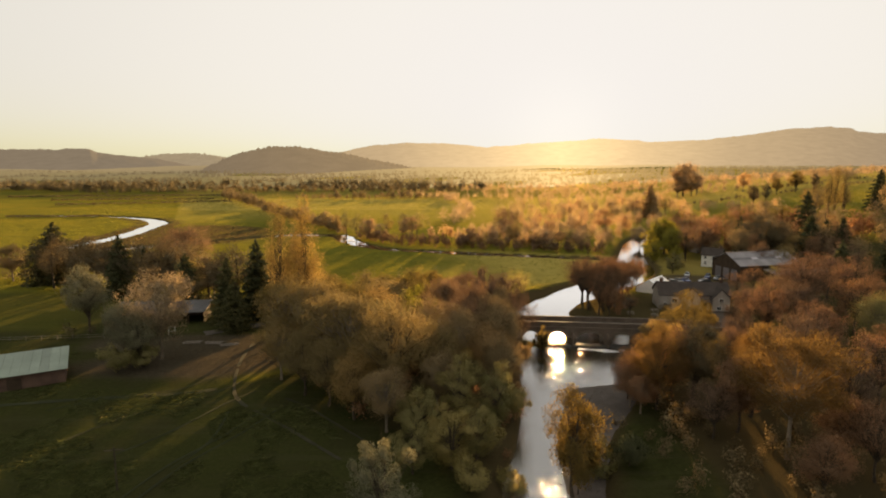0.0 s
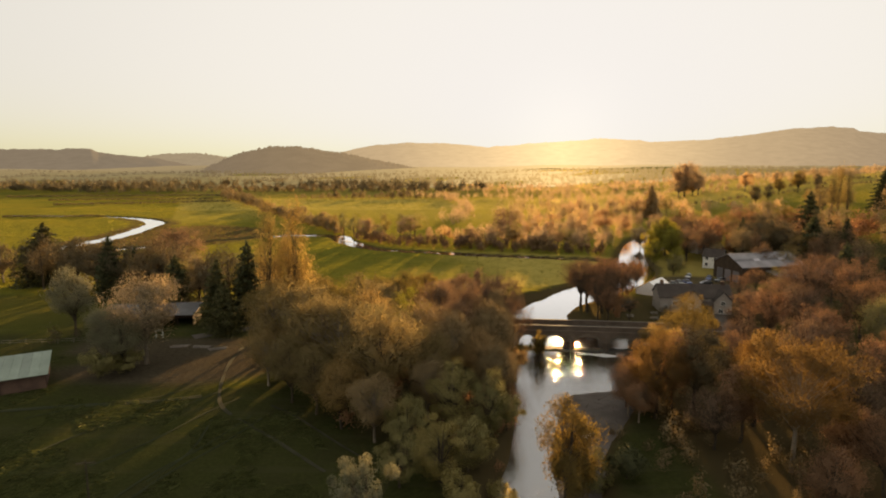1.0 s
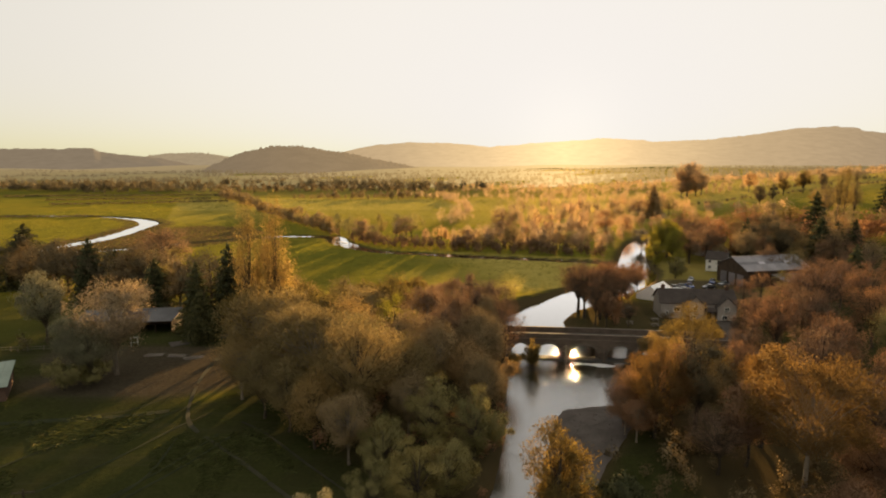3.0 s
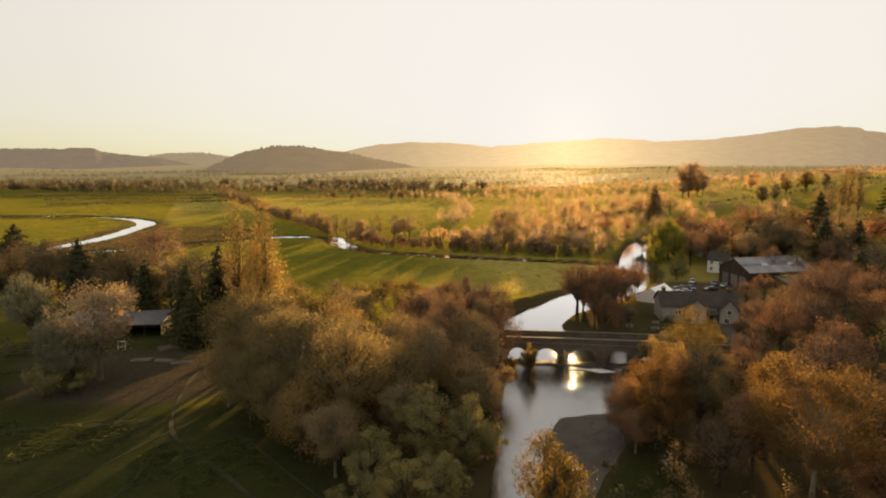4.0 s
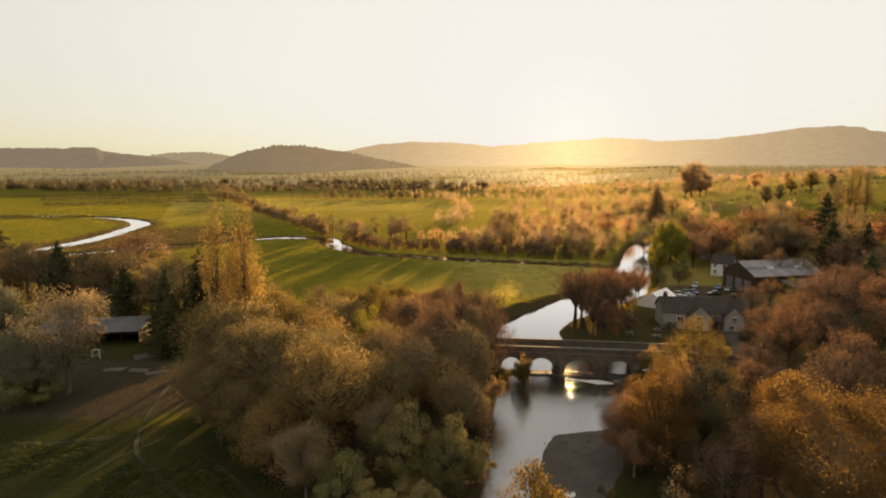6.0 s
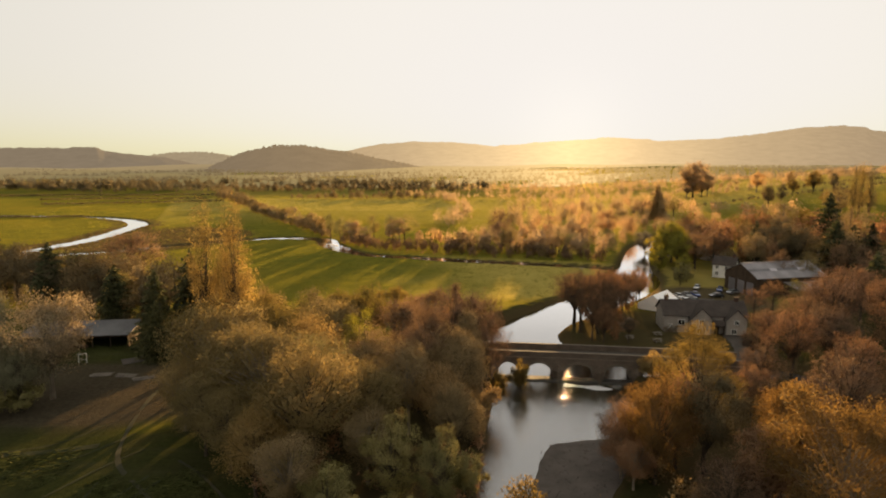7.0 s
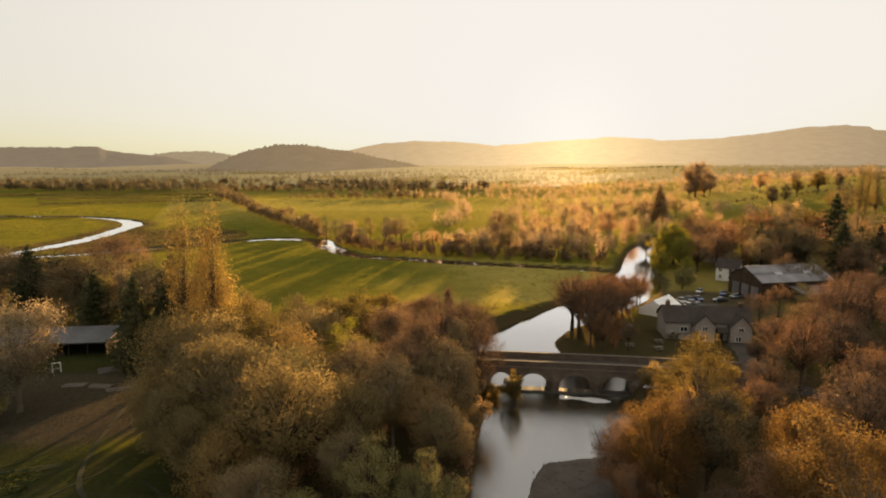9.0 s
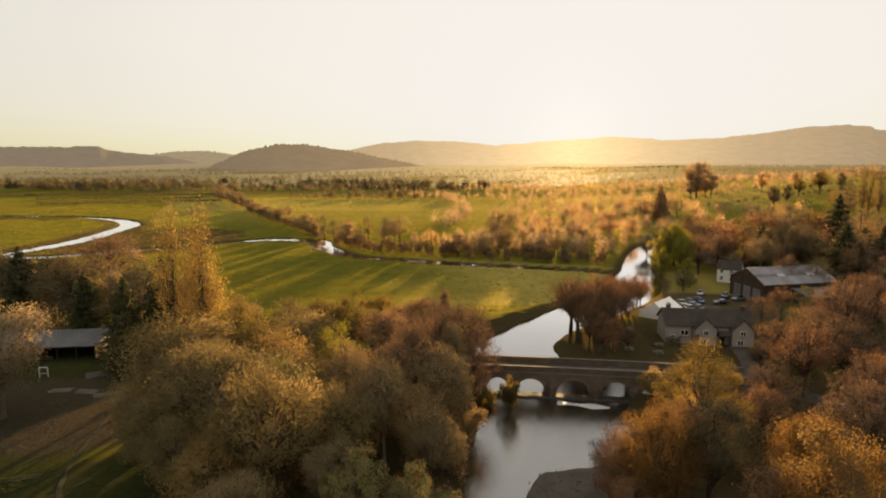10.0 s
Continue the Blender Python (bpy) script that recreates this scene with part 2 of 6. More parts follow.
def make_water(name, swell, rough):
    """Water; swell: how steep the ripples stand; rough: the finest ripples."""
    mat, nt, out = shader(name)
    tc = nt.nodes.new("ShaderNodeTexCoord")
    stretch = node(nt, "ShaderNodeMapping")
    stretch.inputs["Scale"].default_value = (0.62, 1.3, 1.0)
    nt.links.new(tc.outputs["Object"], stretch.inputs["Vector"])
    waves = []
    for scale, detail in ((0.25, 3.0), (3.0, 2.0), (8.0, 1.0)):
        n = node(nt, "ShaderNodeTexNoise", Scale=scale, Detail=detail)
        nt.links.new(stretch.outputs[0], n.inputs["Vector"])
        waves.append(n.outputs["Fac"])
    n1 = bump(nt, waves[1], 0.7, 0.018 * swell)
    n2 = node(nt, "ShaderNodeBump", Strength=0.8, Distance=0.005 * swell)
    nt.links.new(waves[2], n2.inputs["Height"])
    nt.links.new(n1, n2.inputs["Normal"])
    deep = node(nt, "ShaderNodeBsdfDiffuse")
    nt.links.new(ramp(nt, waves[0], (0.3, (0.018, 0.016, 0.010)), (0.7, (0.035, 0.03, 0.02))), deep.inputs["Color"])
    gloss = node(nt, "ShaderNodeBsdfGlossy", Roughness=rough)
    gloss.distribution = "BECKMANN"
    gloss.inputs["Color"].default_value = (0.97, 0.97, 0.97, 1)
    facing = node(nt, "ShaderNodeLayerWeight", Blend=0.5)
    m = nt.nodes.new("ShaderNodeMixShader")
    nt.links.new(ramp(nt, facing.outputs["Facing"], (0.0, (0.05, 0.05, 0.05)), (0.5, (0.30, 0.30, 0.30)), (0.64, (0.36, 0.36, 0.36)), (0.72, (0.6, 0.6, 0.6)), (0.78, (0.9, 0.9, 0.9)), (1.0, (1, 1, 1))), m.inputs[0])
    nt.links.new(n2.outputs["Normal"], gloss.inputs["Normal"])
    nt.links.new(deep.outputs[0], m.inputs[1])
    nt.links.new(gloss.outputs[0], m.inputs[2])
    nt.links.new(m.outputs[0], out.inputs[0])
    return mat


def make_ground():
    """Grassland: rough pasture, bright meadow, bare earth, by the attribute that the ground carries."""
    mat, nt, out = shader("grassland")
    at = nt.nodes.new("ShaderNodeAttribute")
    at.attribute_name = "cover"
    sep = nt.nodes.new("ShaderNodeSeparateColor")
    nt.links.new(at.outputs["Color"], sep.inputs[0])
    fine, mid, broad = noise_tex(nt, 1.6, 5.0, 0.7), noise_tex(nt, 0.12, 4.0), noise_tex(nt, 0.012, 3.0)
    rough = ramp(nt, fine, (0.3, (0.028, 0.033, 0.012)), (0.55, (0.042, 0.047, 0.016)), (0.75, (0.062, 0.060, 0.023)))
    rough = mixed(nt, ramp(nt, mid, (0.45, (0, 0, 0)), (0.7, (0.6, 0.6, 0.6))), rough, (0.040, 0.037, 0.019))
    tc = nt.nodes.new("ShaderNodeTexCoord")
    swathe = node(nt, "ShaderNodeMapping")
    swathe.inputs["Rotation"].default_value = (0, 0, radians(-14))
    swathe.inputs["Scale"].default_value = (0.035, 0.42, 1.0)
    nt.links.new(tc.outputs["Object"], swathe.inputs["Vector"])
    streak = node(nt, "ShaderNodeTexNoise", Scale=1.0, Detail=4.0, Distortion=0.6)
    nt.links.new(swathe.outputs[0], streak.inputs["Vector"])
    rough = mixed(nt, ramp(nt, streak.outputs["Fac"], (0.52, (0, 0, 0)), (0.66, (0.75, 0.75, 0.75))), rough, (0.050, 0.050, 0.023))
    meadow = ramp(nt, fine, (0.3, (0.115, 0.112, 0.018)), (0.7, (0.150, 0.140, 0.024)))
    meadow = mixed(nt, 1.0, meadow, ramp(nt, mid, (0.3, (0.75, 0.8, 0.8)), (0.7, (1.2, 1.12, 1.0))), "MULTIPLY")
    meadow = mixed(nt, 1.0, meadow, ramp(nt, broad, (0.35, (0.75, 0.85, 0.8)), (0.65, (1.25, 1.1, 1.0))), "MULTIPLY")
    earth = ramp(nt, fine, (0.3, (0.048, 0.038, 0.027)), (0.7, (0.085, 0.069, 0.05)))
    # paler yellow grass: haze and sun glare put into the colour
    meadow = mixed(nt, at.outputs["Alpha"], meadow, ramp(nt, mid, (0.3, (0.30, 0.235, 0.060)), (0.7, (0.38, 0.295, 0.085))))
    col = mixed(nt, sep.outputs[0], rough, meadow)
    col = mixed(nt, sep.outputs[1], col, earth)
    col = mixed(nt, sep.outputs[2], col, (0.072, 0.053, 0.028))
    d = node(nt, "ShaderNodeBsdfDiffuse")
    nt.links.new(col, d.inputs["Color"])
    rough_height = noise_tex(nt, 2.2, 6.0, 0.75)
    nt.links.new(bump(nt, rough_height, 1.0, 0.6), d.inputs["Normal"])
    # blades of grass shine against the low sun
    g = node(nt, "ShaderNodeBsdfGlossy", Roughness=0.72)
    nt.links.new(mixed(nt, 0.5, col, (0.55, 0.42, 0.16)), g.inputs["Color"])
    m = node(nt, "ShaderNodeMixShader")
    nt.links.new(mixed(nt, sep.outputs[0], (0.015, 0.015, 0.015), (0.10, 0.10, 0.10)), m.inputs[0])
    nt.links.new(d.outputs[0], m.inputs[1])
    nt.links.new(g.outputs[0], m.inputs[2])
    nt.links.new(m.outputs[0], out.inputs[0])
    return mat


def make_hill(name, tone, haze, sunward, beyond=None):
    """Far wooded hill; evening haze is put in as emission, brighter towards the sun."""
    mat, nt, out = shader(name)
    geo = nt.nodes.new("ShaderNodeNewGeometry")
    sep = nt.nodes.new("ShaderNodeSeparateXYZ")
    nt.links.new(geo.outputs["Position"], sep.inputs[0])
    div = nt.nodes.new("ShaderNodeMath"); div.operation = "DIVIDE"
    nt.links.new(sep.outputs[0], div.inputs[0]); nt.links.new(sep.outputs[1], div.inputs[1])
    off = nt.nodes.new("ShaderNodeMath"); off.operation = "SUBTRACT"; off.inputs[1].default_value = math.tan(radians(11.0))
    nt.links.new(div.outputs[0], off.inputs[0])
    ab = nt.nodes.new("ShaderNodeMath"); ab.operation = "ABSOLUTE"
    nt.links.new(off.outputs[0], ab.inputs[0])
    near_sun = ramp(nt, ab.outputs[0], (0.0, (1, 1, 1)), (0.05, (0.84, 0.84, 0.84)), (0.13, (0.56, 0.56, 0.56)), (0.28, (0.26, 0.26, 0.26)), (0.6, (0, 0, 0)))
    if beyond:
        # the farther parts emit more haze, for the air before them
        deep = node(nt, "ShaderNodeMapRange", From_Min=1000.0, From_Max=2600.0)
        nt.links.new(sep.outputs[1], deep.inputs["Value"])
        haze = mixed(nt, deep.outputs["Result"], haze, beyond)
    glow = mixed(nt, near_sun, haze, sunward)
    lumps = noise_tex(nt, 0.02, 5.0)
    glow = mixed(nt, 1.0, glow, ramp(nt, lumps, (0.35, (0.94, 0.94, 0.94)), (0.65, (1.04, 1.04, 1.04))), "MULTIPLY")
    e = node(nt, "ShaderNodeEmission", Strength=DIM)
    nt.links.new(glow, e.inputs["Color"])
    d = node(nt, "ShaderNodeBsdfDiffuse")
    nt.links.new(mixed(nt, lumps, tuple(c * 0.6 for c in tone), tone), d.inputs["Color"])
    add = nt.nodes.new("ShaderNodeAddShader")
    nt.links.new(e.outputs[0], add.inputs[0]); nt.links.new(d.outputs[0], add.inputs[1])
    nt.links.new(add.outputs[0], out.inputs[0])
    return mat


M["canvas"] = make_canvas()
M["glass"], M["ground"] = make_glass(), make_ground()
M["water"], M["rippled"] = make_water("calm_water", 0.5, 0.07), make_water("rippled_water", 2.35, 0.1)
M["riffle"] = make_water("broken_riffle_water", 3.6, 0.1)

# ---------------------------------------------------------------- mesh helpers
def link_mesh(name, verts, faces, mats, parent=None, smooth=False):
    me = bpy.data.meshes.new(name)
    me.from_pydata(verts, [], faces)
    for m in (mats if isinstance(mats, (list, tuple)) else [mats]):
        me.materials.append(m)
    if smooth:
        me.polygons.foreach_set("use_smooth", [True] * len(me.polygons))
    ob = new(name, me)
    ob.parent = parent
    return ob


def part(name, bm, material, parent=None, label="", smooth=False):
    me = bpy.data.meshes.new(name)
    bm.to_mesh(me)
    bm.free()
    me.materials.append(material)
    if smooth:
        me.polygons.foreach_set("use_smooth", [True] * len(me.polygons))
    ob = new(name, me)
    ob.parent = parent
    if label:
        ob["label"] = label
    return ob


def thing(name, x, y, z, turn, label, category, group="", kind=""):
    ob = new(name)
    ob.empty_display_size = 0.5
    ob.matrix_world = pose(x, y, z, 0, 0, turn)
    return tagged(ob, label, category, group, kind)


def box(bm, x0, x1, y0, y1, z0, z1, bevel=0.0):
    r = bmesh.ops.create_cube(bm, size=1.0)
    vs = r["verts"]
    for v in vs:
        v.co = Vector((x0 + (v.co.x + 0.5) * (x1 - x0), y0 + (v.co.y + 0.5) * (y1 - y0), z0 + (v.co.z + 0.5) * (z1 - z0)))
    if bevel:
        es = list({e for v in vs for e in v.link_edges})
        bmesh.ops.bevel(bm, geom=es, offset=bevel, segments=1, affect="EDGES")
    return bm


def boxed(x0, x1, y0, y1, z0, z1, bevel=0.0):
    return box(bmesh.new(), x0, x1, y0, y1, z0, z1, bevel)


def prism(profile, x0, x1):
    """A closed outline in (y, z), drawn out along x."""
    bm = bmesh.new()
    a = [bm.verts.new((x0, y, z)) for y, z in profile]
    b = [bm.verts.new((x1, y, z)) for y, z in profile]
    n = len(profile)
    for i in range(n):
        bm.faces.new((a[i], a[(i + 1) % n], b[(i + 1) % n], b[i]))
    bm.faces.new(a[::-1]); bm.faces.new(b)
    bmesh.ops.recalc_face_normals(bm, faces=bm.faces)
    return bm


def rod(bm, p, q, r0, r1, sides=6):
    p, q = Vector(p), Vector(q)
    d = (q - p)
    if d.length < 1e-6:
        return bm
    a = d.orthogonal().normalized()
    b = d.normalized().cross(a)
    rings = []
    for c, r in ((p, r0), (q, r1)):
        rings.append([bm.verts.new(c + r * (math.cos(k * math.tau / sides) * a + math.sin(k * math.tau / sides) * b)) for k in range(sides)])
    for k in range(sides):
        bm.faces.new((rings[0][k], rings[0][(k + 1) % sides], rings[1][(k + 1) % sides], rings[1][k]))
    bm.faces.new(rings[0][::-1]); bm.faces.new(rings[1])
    return bm


def smoothstep(a, b, v):
    t = np.clip((v - a) / (b - a), 0, 1)
    return t * t * (3 - 2 * t)


# ---------------------------------------------------------------- the lie of the land
WATER = -2.0
RIVER = np.array([(2, -80, 8), (6, 20, 8), (11.5, 60, 6.5), (17.5, 85, 6.2), (23.5, 103, 9.6), (29, 122, 12.5), (28.5, 136, 13.5), (27.2, 144, 12.2), (24.8, 152, 10.3), (28.2, 167, 7.8), (43.5, 186, 8.2),
                  (60, 206, 8), (72, 226, 8), (79.5, 249, 5.5), (91, 285, 4.5), (104, 312, 5), (130, 345, 7), (180, 380, 7)], float)
BROOK = np.array([(78, 246, 3.2), (54, 257, 3), (25, 266, 3), (-2, 275, 3), (-30, 286, 3.2), (-50, 314, 4.5), (-60, 337, 4.2), (-87, 341, 3.4), (-108, 324, 3), (-130, 309, 2.8),
                  (-146, 296, 2.8), (-165, 284, 3.5), (-184, 283, 4.5), (-186, 303, 4.5), (-183, 337, 4.5), (-189, 378, 5), (-197, 412, 6), (-226, 446, 4), (-268, 464, 3), (-340, 474, 2.5)], float)
BROOK_WATER = -1.4


def curve_through(pts, step=2.0):
    """Evenly spaced points on a smooth line through pts."""
    out = []
    n = len(pts)
    for i in range(n - 1):
        p0, p1, p2, p3 = pts[max(i - 1, 0)], pts[i], pts[i + 1], pts[min(i + 2, n - 1)]
        k = max(2, int(np.hypot(*(p2 - p1)[:2]) / step))
        for t in np.arange(k) / k:
            out.append(0.5 * (2 * p1 + (p2 - p0) * t + (2 * p0 - 5 * p1 + 4 * p2 - p3) * t * t + (3 * p1 - p0 - 3 * p2 + p3) * t ** 3))
    out.append(pts[-1])
    return np.array(out)


BROOK[:, 0] = 7.1 + (BROOK[:, 0] - 7.1) * 0.986
BROOK[:, 1] = 16.8 + (BROOK[:, 1] - 16.8) * 0.986
river_line, brook_line = curve_through(RIVER), curve_through(BROOK)
# the water spreads out on both faces of the bridge
bank_line = np.concatenate([river_line, curve_through(np.array([(22, 140, 7), (34, 139.5, 6.5), (42, 138, 6.0), (46, 136.5, 5)], float))])


def nearness(line, x, y):
    """Distance to a line less its half width there (negative inside)."""
    shape = np.shape(x)
    x, y = np.ravel(x), np.ravel(y)
    best = np.full(x.shape, 1e9)
    for px, py, w in line:
        best = np.minimum(best, np.hypot(x - px, y - py) - w)
    return best.reshape(shape)


def land(x, y, near_river=None, near_brook=None):
    """The ground's height."""
    x, y = np.asarray(x, float), np.asarray(y, float)
    a = nearness(bank_line, x, y) if near_river is None else near_river
    b = nearness(brook_line, x, y) if near_brook is None else near_brook
    z = 0.25 * np.sin(x * 0.05 + 1) * np.sin(y * 0.043) + 0.12 * np.sin(x * 0.17) * np.sin(y * 0.13 + 2)
    rise = smoothstep(115, 380, x - 0.05 * (y - 250)) * smoothstep(110, 260, y) * (1 - 0.75 * smoothstep(450, 1000, y))
    z = z + 30 * rise
    plain = smoothstep(178, 205, y) * (1 - smoothstep(90, 130, x - 0.1 * (y - 250)))
    z = z - 1.0 * plain
    z = z + 5.0 * smoothstep(900, 2200, y) * np.sin(x * 0.004 + 1.0) ** 2
    for d, soft, bed in ((b, 0.9, -2.3), (a, 2.2, -3.4)):
        k = 1 - smoothstep(-1.5, soft, d)
        z = z * (1 - k) + bed * k
    return z


def ground_z(x, y):
    return float(land(np.array([x]), np.array([y]))[0])


def build_ground():
    core_x, core_y = np.arange(-330, 262, 2.0), np.arange(-20, 522, 2.0)
    grow = 2.0 * 1.16 ** np.arange(1, 46)
    lo = np.cumsum(grow)
    lo = lo[lo < 7000]
    xs = np.r_[core_x[0] - lo[::-1], core_x, core_x[-1] + lo]
    ys = np.r_[core_y[0] - lo[lo < 2500][::-1], core_y, core_y[-1] + lo]
    X, Y = np.meshgrid(xs, ys)
    a, b = nearness(bank_line, X, Y), nearness(brook_line, X, Y)
    Z = land(X, Y, a, b)
    rng = np.random.default_rng(3)
    jig = np.where((np.minimum(a, b) < 6), 0.25, 0.08)
    Z = Z + rng.normal(0, 1, Z.shape) * jig * (np.abs(X) < 340) * (Y < 520) * 0.5
    ny, nx = X.shape
    verts = np.stack([X, Y, Z], -1).reshape(-1, 3)
    i = np.arange(ny * nx).reshape(ny, nx)
    faces = np.stack([i[:-1, :-1], i[:-1, 1:], i[1:, 1:], i[1:, :-1]], -1).reshape(-1, 4)
    me = bpy.data.meshes.new("ground")
    me.from_pydata(verts.tolist(), [], faces.tolist())
    me.materials.append(M["ground"])
    me.polygons.foreach_set("use_smooth", [True] * len(me.polygons))
    # what covers it: meadow, bare earth, darker brown on banks and under trees
    wob = 3 * np.sin(X * 0.11 + Y * 0.07) + 2 * np.sin(Y * 0.23 - X * 0.05)
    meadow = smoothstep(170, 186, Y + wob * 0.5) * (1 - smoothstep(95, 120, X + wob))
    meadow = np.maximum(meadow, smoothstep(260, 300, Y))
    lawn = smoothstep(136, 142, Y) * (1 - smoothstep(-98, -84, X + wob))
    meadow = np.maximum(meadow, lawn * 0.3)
    # sunlit patch of grass, its light put into the cover colour
    sunlit_patch = 1 - smoothstep(0.5, 1.2, np.hypot((X + 32.5) / 7.5, (Y - 112 - 0.9 * (X + 32.5)) / 5.0))
    meadow = np.maximum(meadow, sunlit_patch)
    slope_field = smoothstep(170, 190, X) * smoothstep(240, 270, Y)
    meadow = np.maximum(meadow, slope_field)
    meadow = meadow * np.where(np.minimum(a, b + 1.8) < 3.0, 0.15, 1.0)
    # a patchwork of far fields in differing greens
    patch = 0.55 + 0.45 * np.sin(np.floor(X / 140 + 0.3 * np.floor(Y / 170)) * 12.9 + np.floor(Y / 170) * 78.2)
    meadow = meadow * np.where(Y > 560, 0.55 + 0.45 * patch, 1.0)
    yard = (1 - smoothstep(12, 17, np.hypot((X + 52) * 0.75, Y - 116) + wob)) * 0.95
    yard = np.maximum(yard, (1 - smoothstep(4, 7, np.abs(Y - 130 + wob * 0.3))) * (1 - smoothstep(16, 22, np.abs(X + 60))) * 0.9)
    park = (1 - smoothstep(15, 20, np.hypot((X - 84), (Y - 196)) + wob * 0.5))
    earth = np.maximum(yard, park)
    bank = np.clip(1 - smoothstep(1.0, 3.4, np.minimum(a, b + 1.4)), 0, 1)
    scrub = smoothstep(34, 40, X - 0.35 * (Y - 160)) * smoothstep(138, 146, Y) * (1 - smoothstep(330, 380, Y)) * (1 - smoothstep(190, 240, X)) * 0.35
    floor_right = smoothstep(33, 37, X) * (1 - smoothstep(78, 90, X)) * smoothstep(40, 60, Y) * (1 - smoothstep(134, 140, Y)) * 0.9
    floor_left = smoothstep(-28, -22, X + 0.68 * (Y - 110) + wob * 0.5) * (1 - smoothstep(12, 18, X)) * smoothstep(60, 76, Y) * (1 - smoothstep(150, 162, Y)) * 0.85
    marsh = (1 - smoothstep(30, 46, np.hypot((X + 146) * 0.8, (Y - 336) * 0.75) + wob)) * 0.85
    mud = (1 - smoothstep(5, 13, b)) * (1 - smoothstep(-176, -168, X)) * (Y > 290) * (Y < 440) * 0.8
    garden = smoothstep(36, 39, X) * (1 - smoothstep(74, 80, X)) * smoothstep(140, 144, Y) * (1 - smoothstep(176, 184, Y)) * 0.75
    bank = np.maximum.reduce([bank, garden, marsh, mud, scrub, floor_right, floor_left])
    cover = me.color_attributes.new("cover", "FLOAT_COLOR", "POINT")
    # far fields paled for haze, the meadow below the sun for glare
    hazed = np.clip(smoothstep(360, 470, Y + 30 * np.sin(X * 0.02)) * (X > -190 - 0.4 * (Y - 420)) * (0.35 + 0.5 * patch), 0, 1)
    hazed = np.maximum(hazed, 0.9 * smoothstep(-20, 40, X + wob * 2) * smoothstep(186, 200, Y) * (1 - smoothstep(262, 275, Y + 0.35 * (X - 30))))
    cols = np.stack([meadow, earth, bank, hazed], -1).astype(np.float32)
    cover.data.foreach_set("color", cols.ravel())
    tagged(new("ground", me), "rolling grassland of rough pasture, bright meadows and bare earth", "ground", kind="structure")


build_ground()


def ribbon(name, line, widen, z, mat, label, category):
    t = np.gradient(line[:, :2], axis=0)
    n = np.stack([-t[:, 1], t[:, 0]], -1)
    n /= np.linalg.norm(n, axis=1)[:, None]
    rows = []
    across = np.linspace(-1, 1, 9)
    heights = np.broadcast_to(z, len(line))
    for p, q, h, wide in zip(line, n, heights, np.broadcast_to(widen, len(line))):
        rows.append([(p[0] + q[0] * (p[2] + wide) * s, p[1] + q[1] * (p[2] + wide) * s, float(h)) for s in across])
    k = len(across)
    verts = [v for r in rows for v in r]
    faces = [(i * k + j, i * k + j + 1, (i + 1) * k + j + 1, (i + 1) * k + j) for i in range(len(rows) - 1) for j in range(k - 1)]
    return tagged(link_mesh(name, verts, faces, mat, smooth=True), label, category, kind="structure")


upper = river_line[:, 1] >= 146.0
spread = 2.5 + 8.0 * smoothstep(124, 132, river_line[:, 1]) * (1 - smoothstep(140, 148, river_line[:, 1]))
ribbon("water", river_line[upper], spread[upper], WATER, M["water"], "calm pool of river water reflecting the pale sky", "river")
near_end, far_end = int(np.argmax(river_line[:, 1] > 88.0)), int(np.argmax(upper)) + 1
ribbon("water", river_line[: near_end + 1], 2.5, WATER, M["riffle"], "broken riffle of river water with golden glints beside the gravel", "river")
ribbon("water", river_line[near_end:far_end], spread[near_end:far_end], WATER, M["rippled"], "rippled river water with golden glints below the bridge", "river")
ribbon("water", brook_line, 0.8, WATER + 0.02 + (BROOK_WATER - WATER) * smoothstep(5, 14, np.arange(len(brook_line)).astype(float)), M["water"], "narrow winding stream reflecting the pale sky", "stream")


# ---------------------------------------------------------------- far hills
def hill(label, distance, depth, skyline, mat, seed, rough):
    """A long hill: its crest from a few points (bearing as tangent, rise as tangent), falling to front and back."""
    sx = np.array([s[0] for s in skyline]); sz = np.array([s[1] for s in skyline])
    u = np.linspace(sx[0], sx[-1], 420)
    crest = np.interp(u, sx, sz) * distance + 40
    rng = np.random.default_rng(seed)
    kern = np.hanning(9); kern /= kern.sum()
    tops = np.convolve(rng.normal(0, 1, 420), kern, "same") * rough * 2.2 + rng.normal(0, rough * 0.35, 420)
    rows = np.linspace(-1, 0.6, 26)
    verts = []
    for r in rows:
        fall = np.cos(np.clip(r, -1, 1) * math.pi / 2) ** 1.3
        gully = 1 + 0.05 * np.sin(u * 40 + r * 5) * (1 - fall)
        d = distance + depth * r
        bumpy = np.convolve(rng.normal(0, 1, 420), kern, "same") * rough * 1.2
        zz = (crest * fall * gully + (tops if abs(r) < 0.05 else bumpy) * fall - 12 * (1 - fall))
        verts += [(uu * d, d, z) for uu, z in zip(u, zz)]
    faces = [(i * 420 + j, i * 420 + j + 1, (i + 1) * 420 + j + 1, (i + 1) * 420 + j) for i in range(len(rows) - 1) for j in range(419)]
    return tagged(link_mesh("backdrop", verts, faces, mat, smooth=True), label, "hill", kind="structure")


F_PX = 1059.0


def sky_at(*pts):
    return [((x - 784) / F_PX, (285 - y) / F_PX) for x, y in pts]


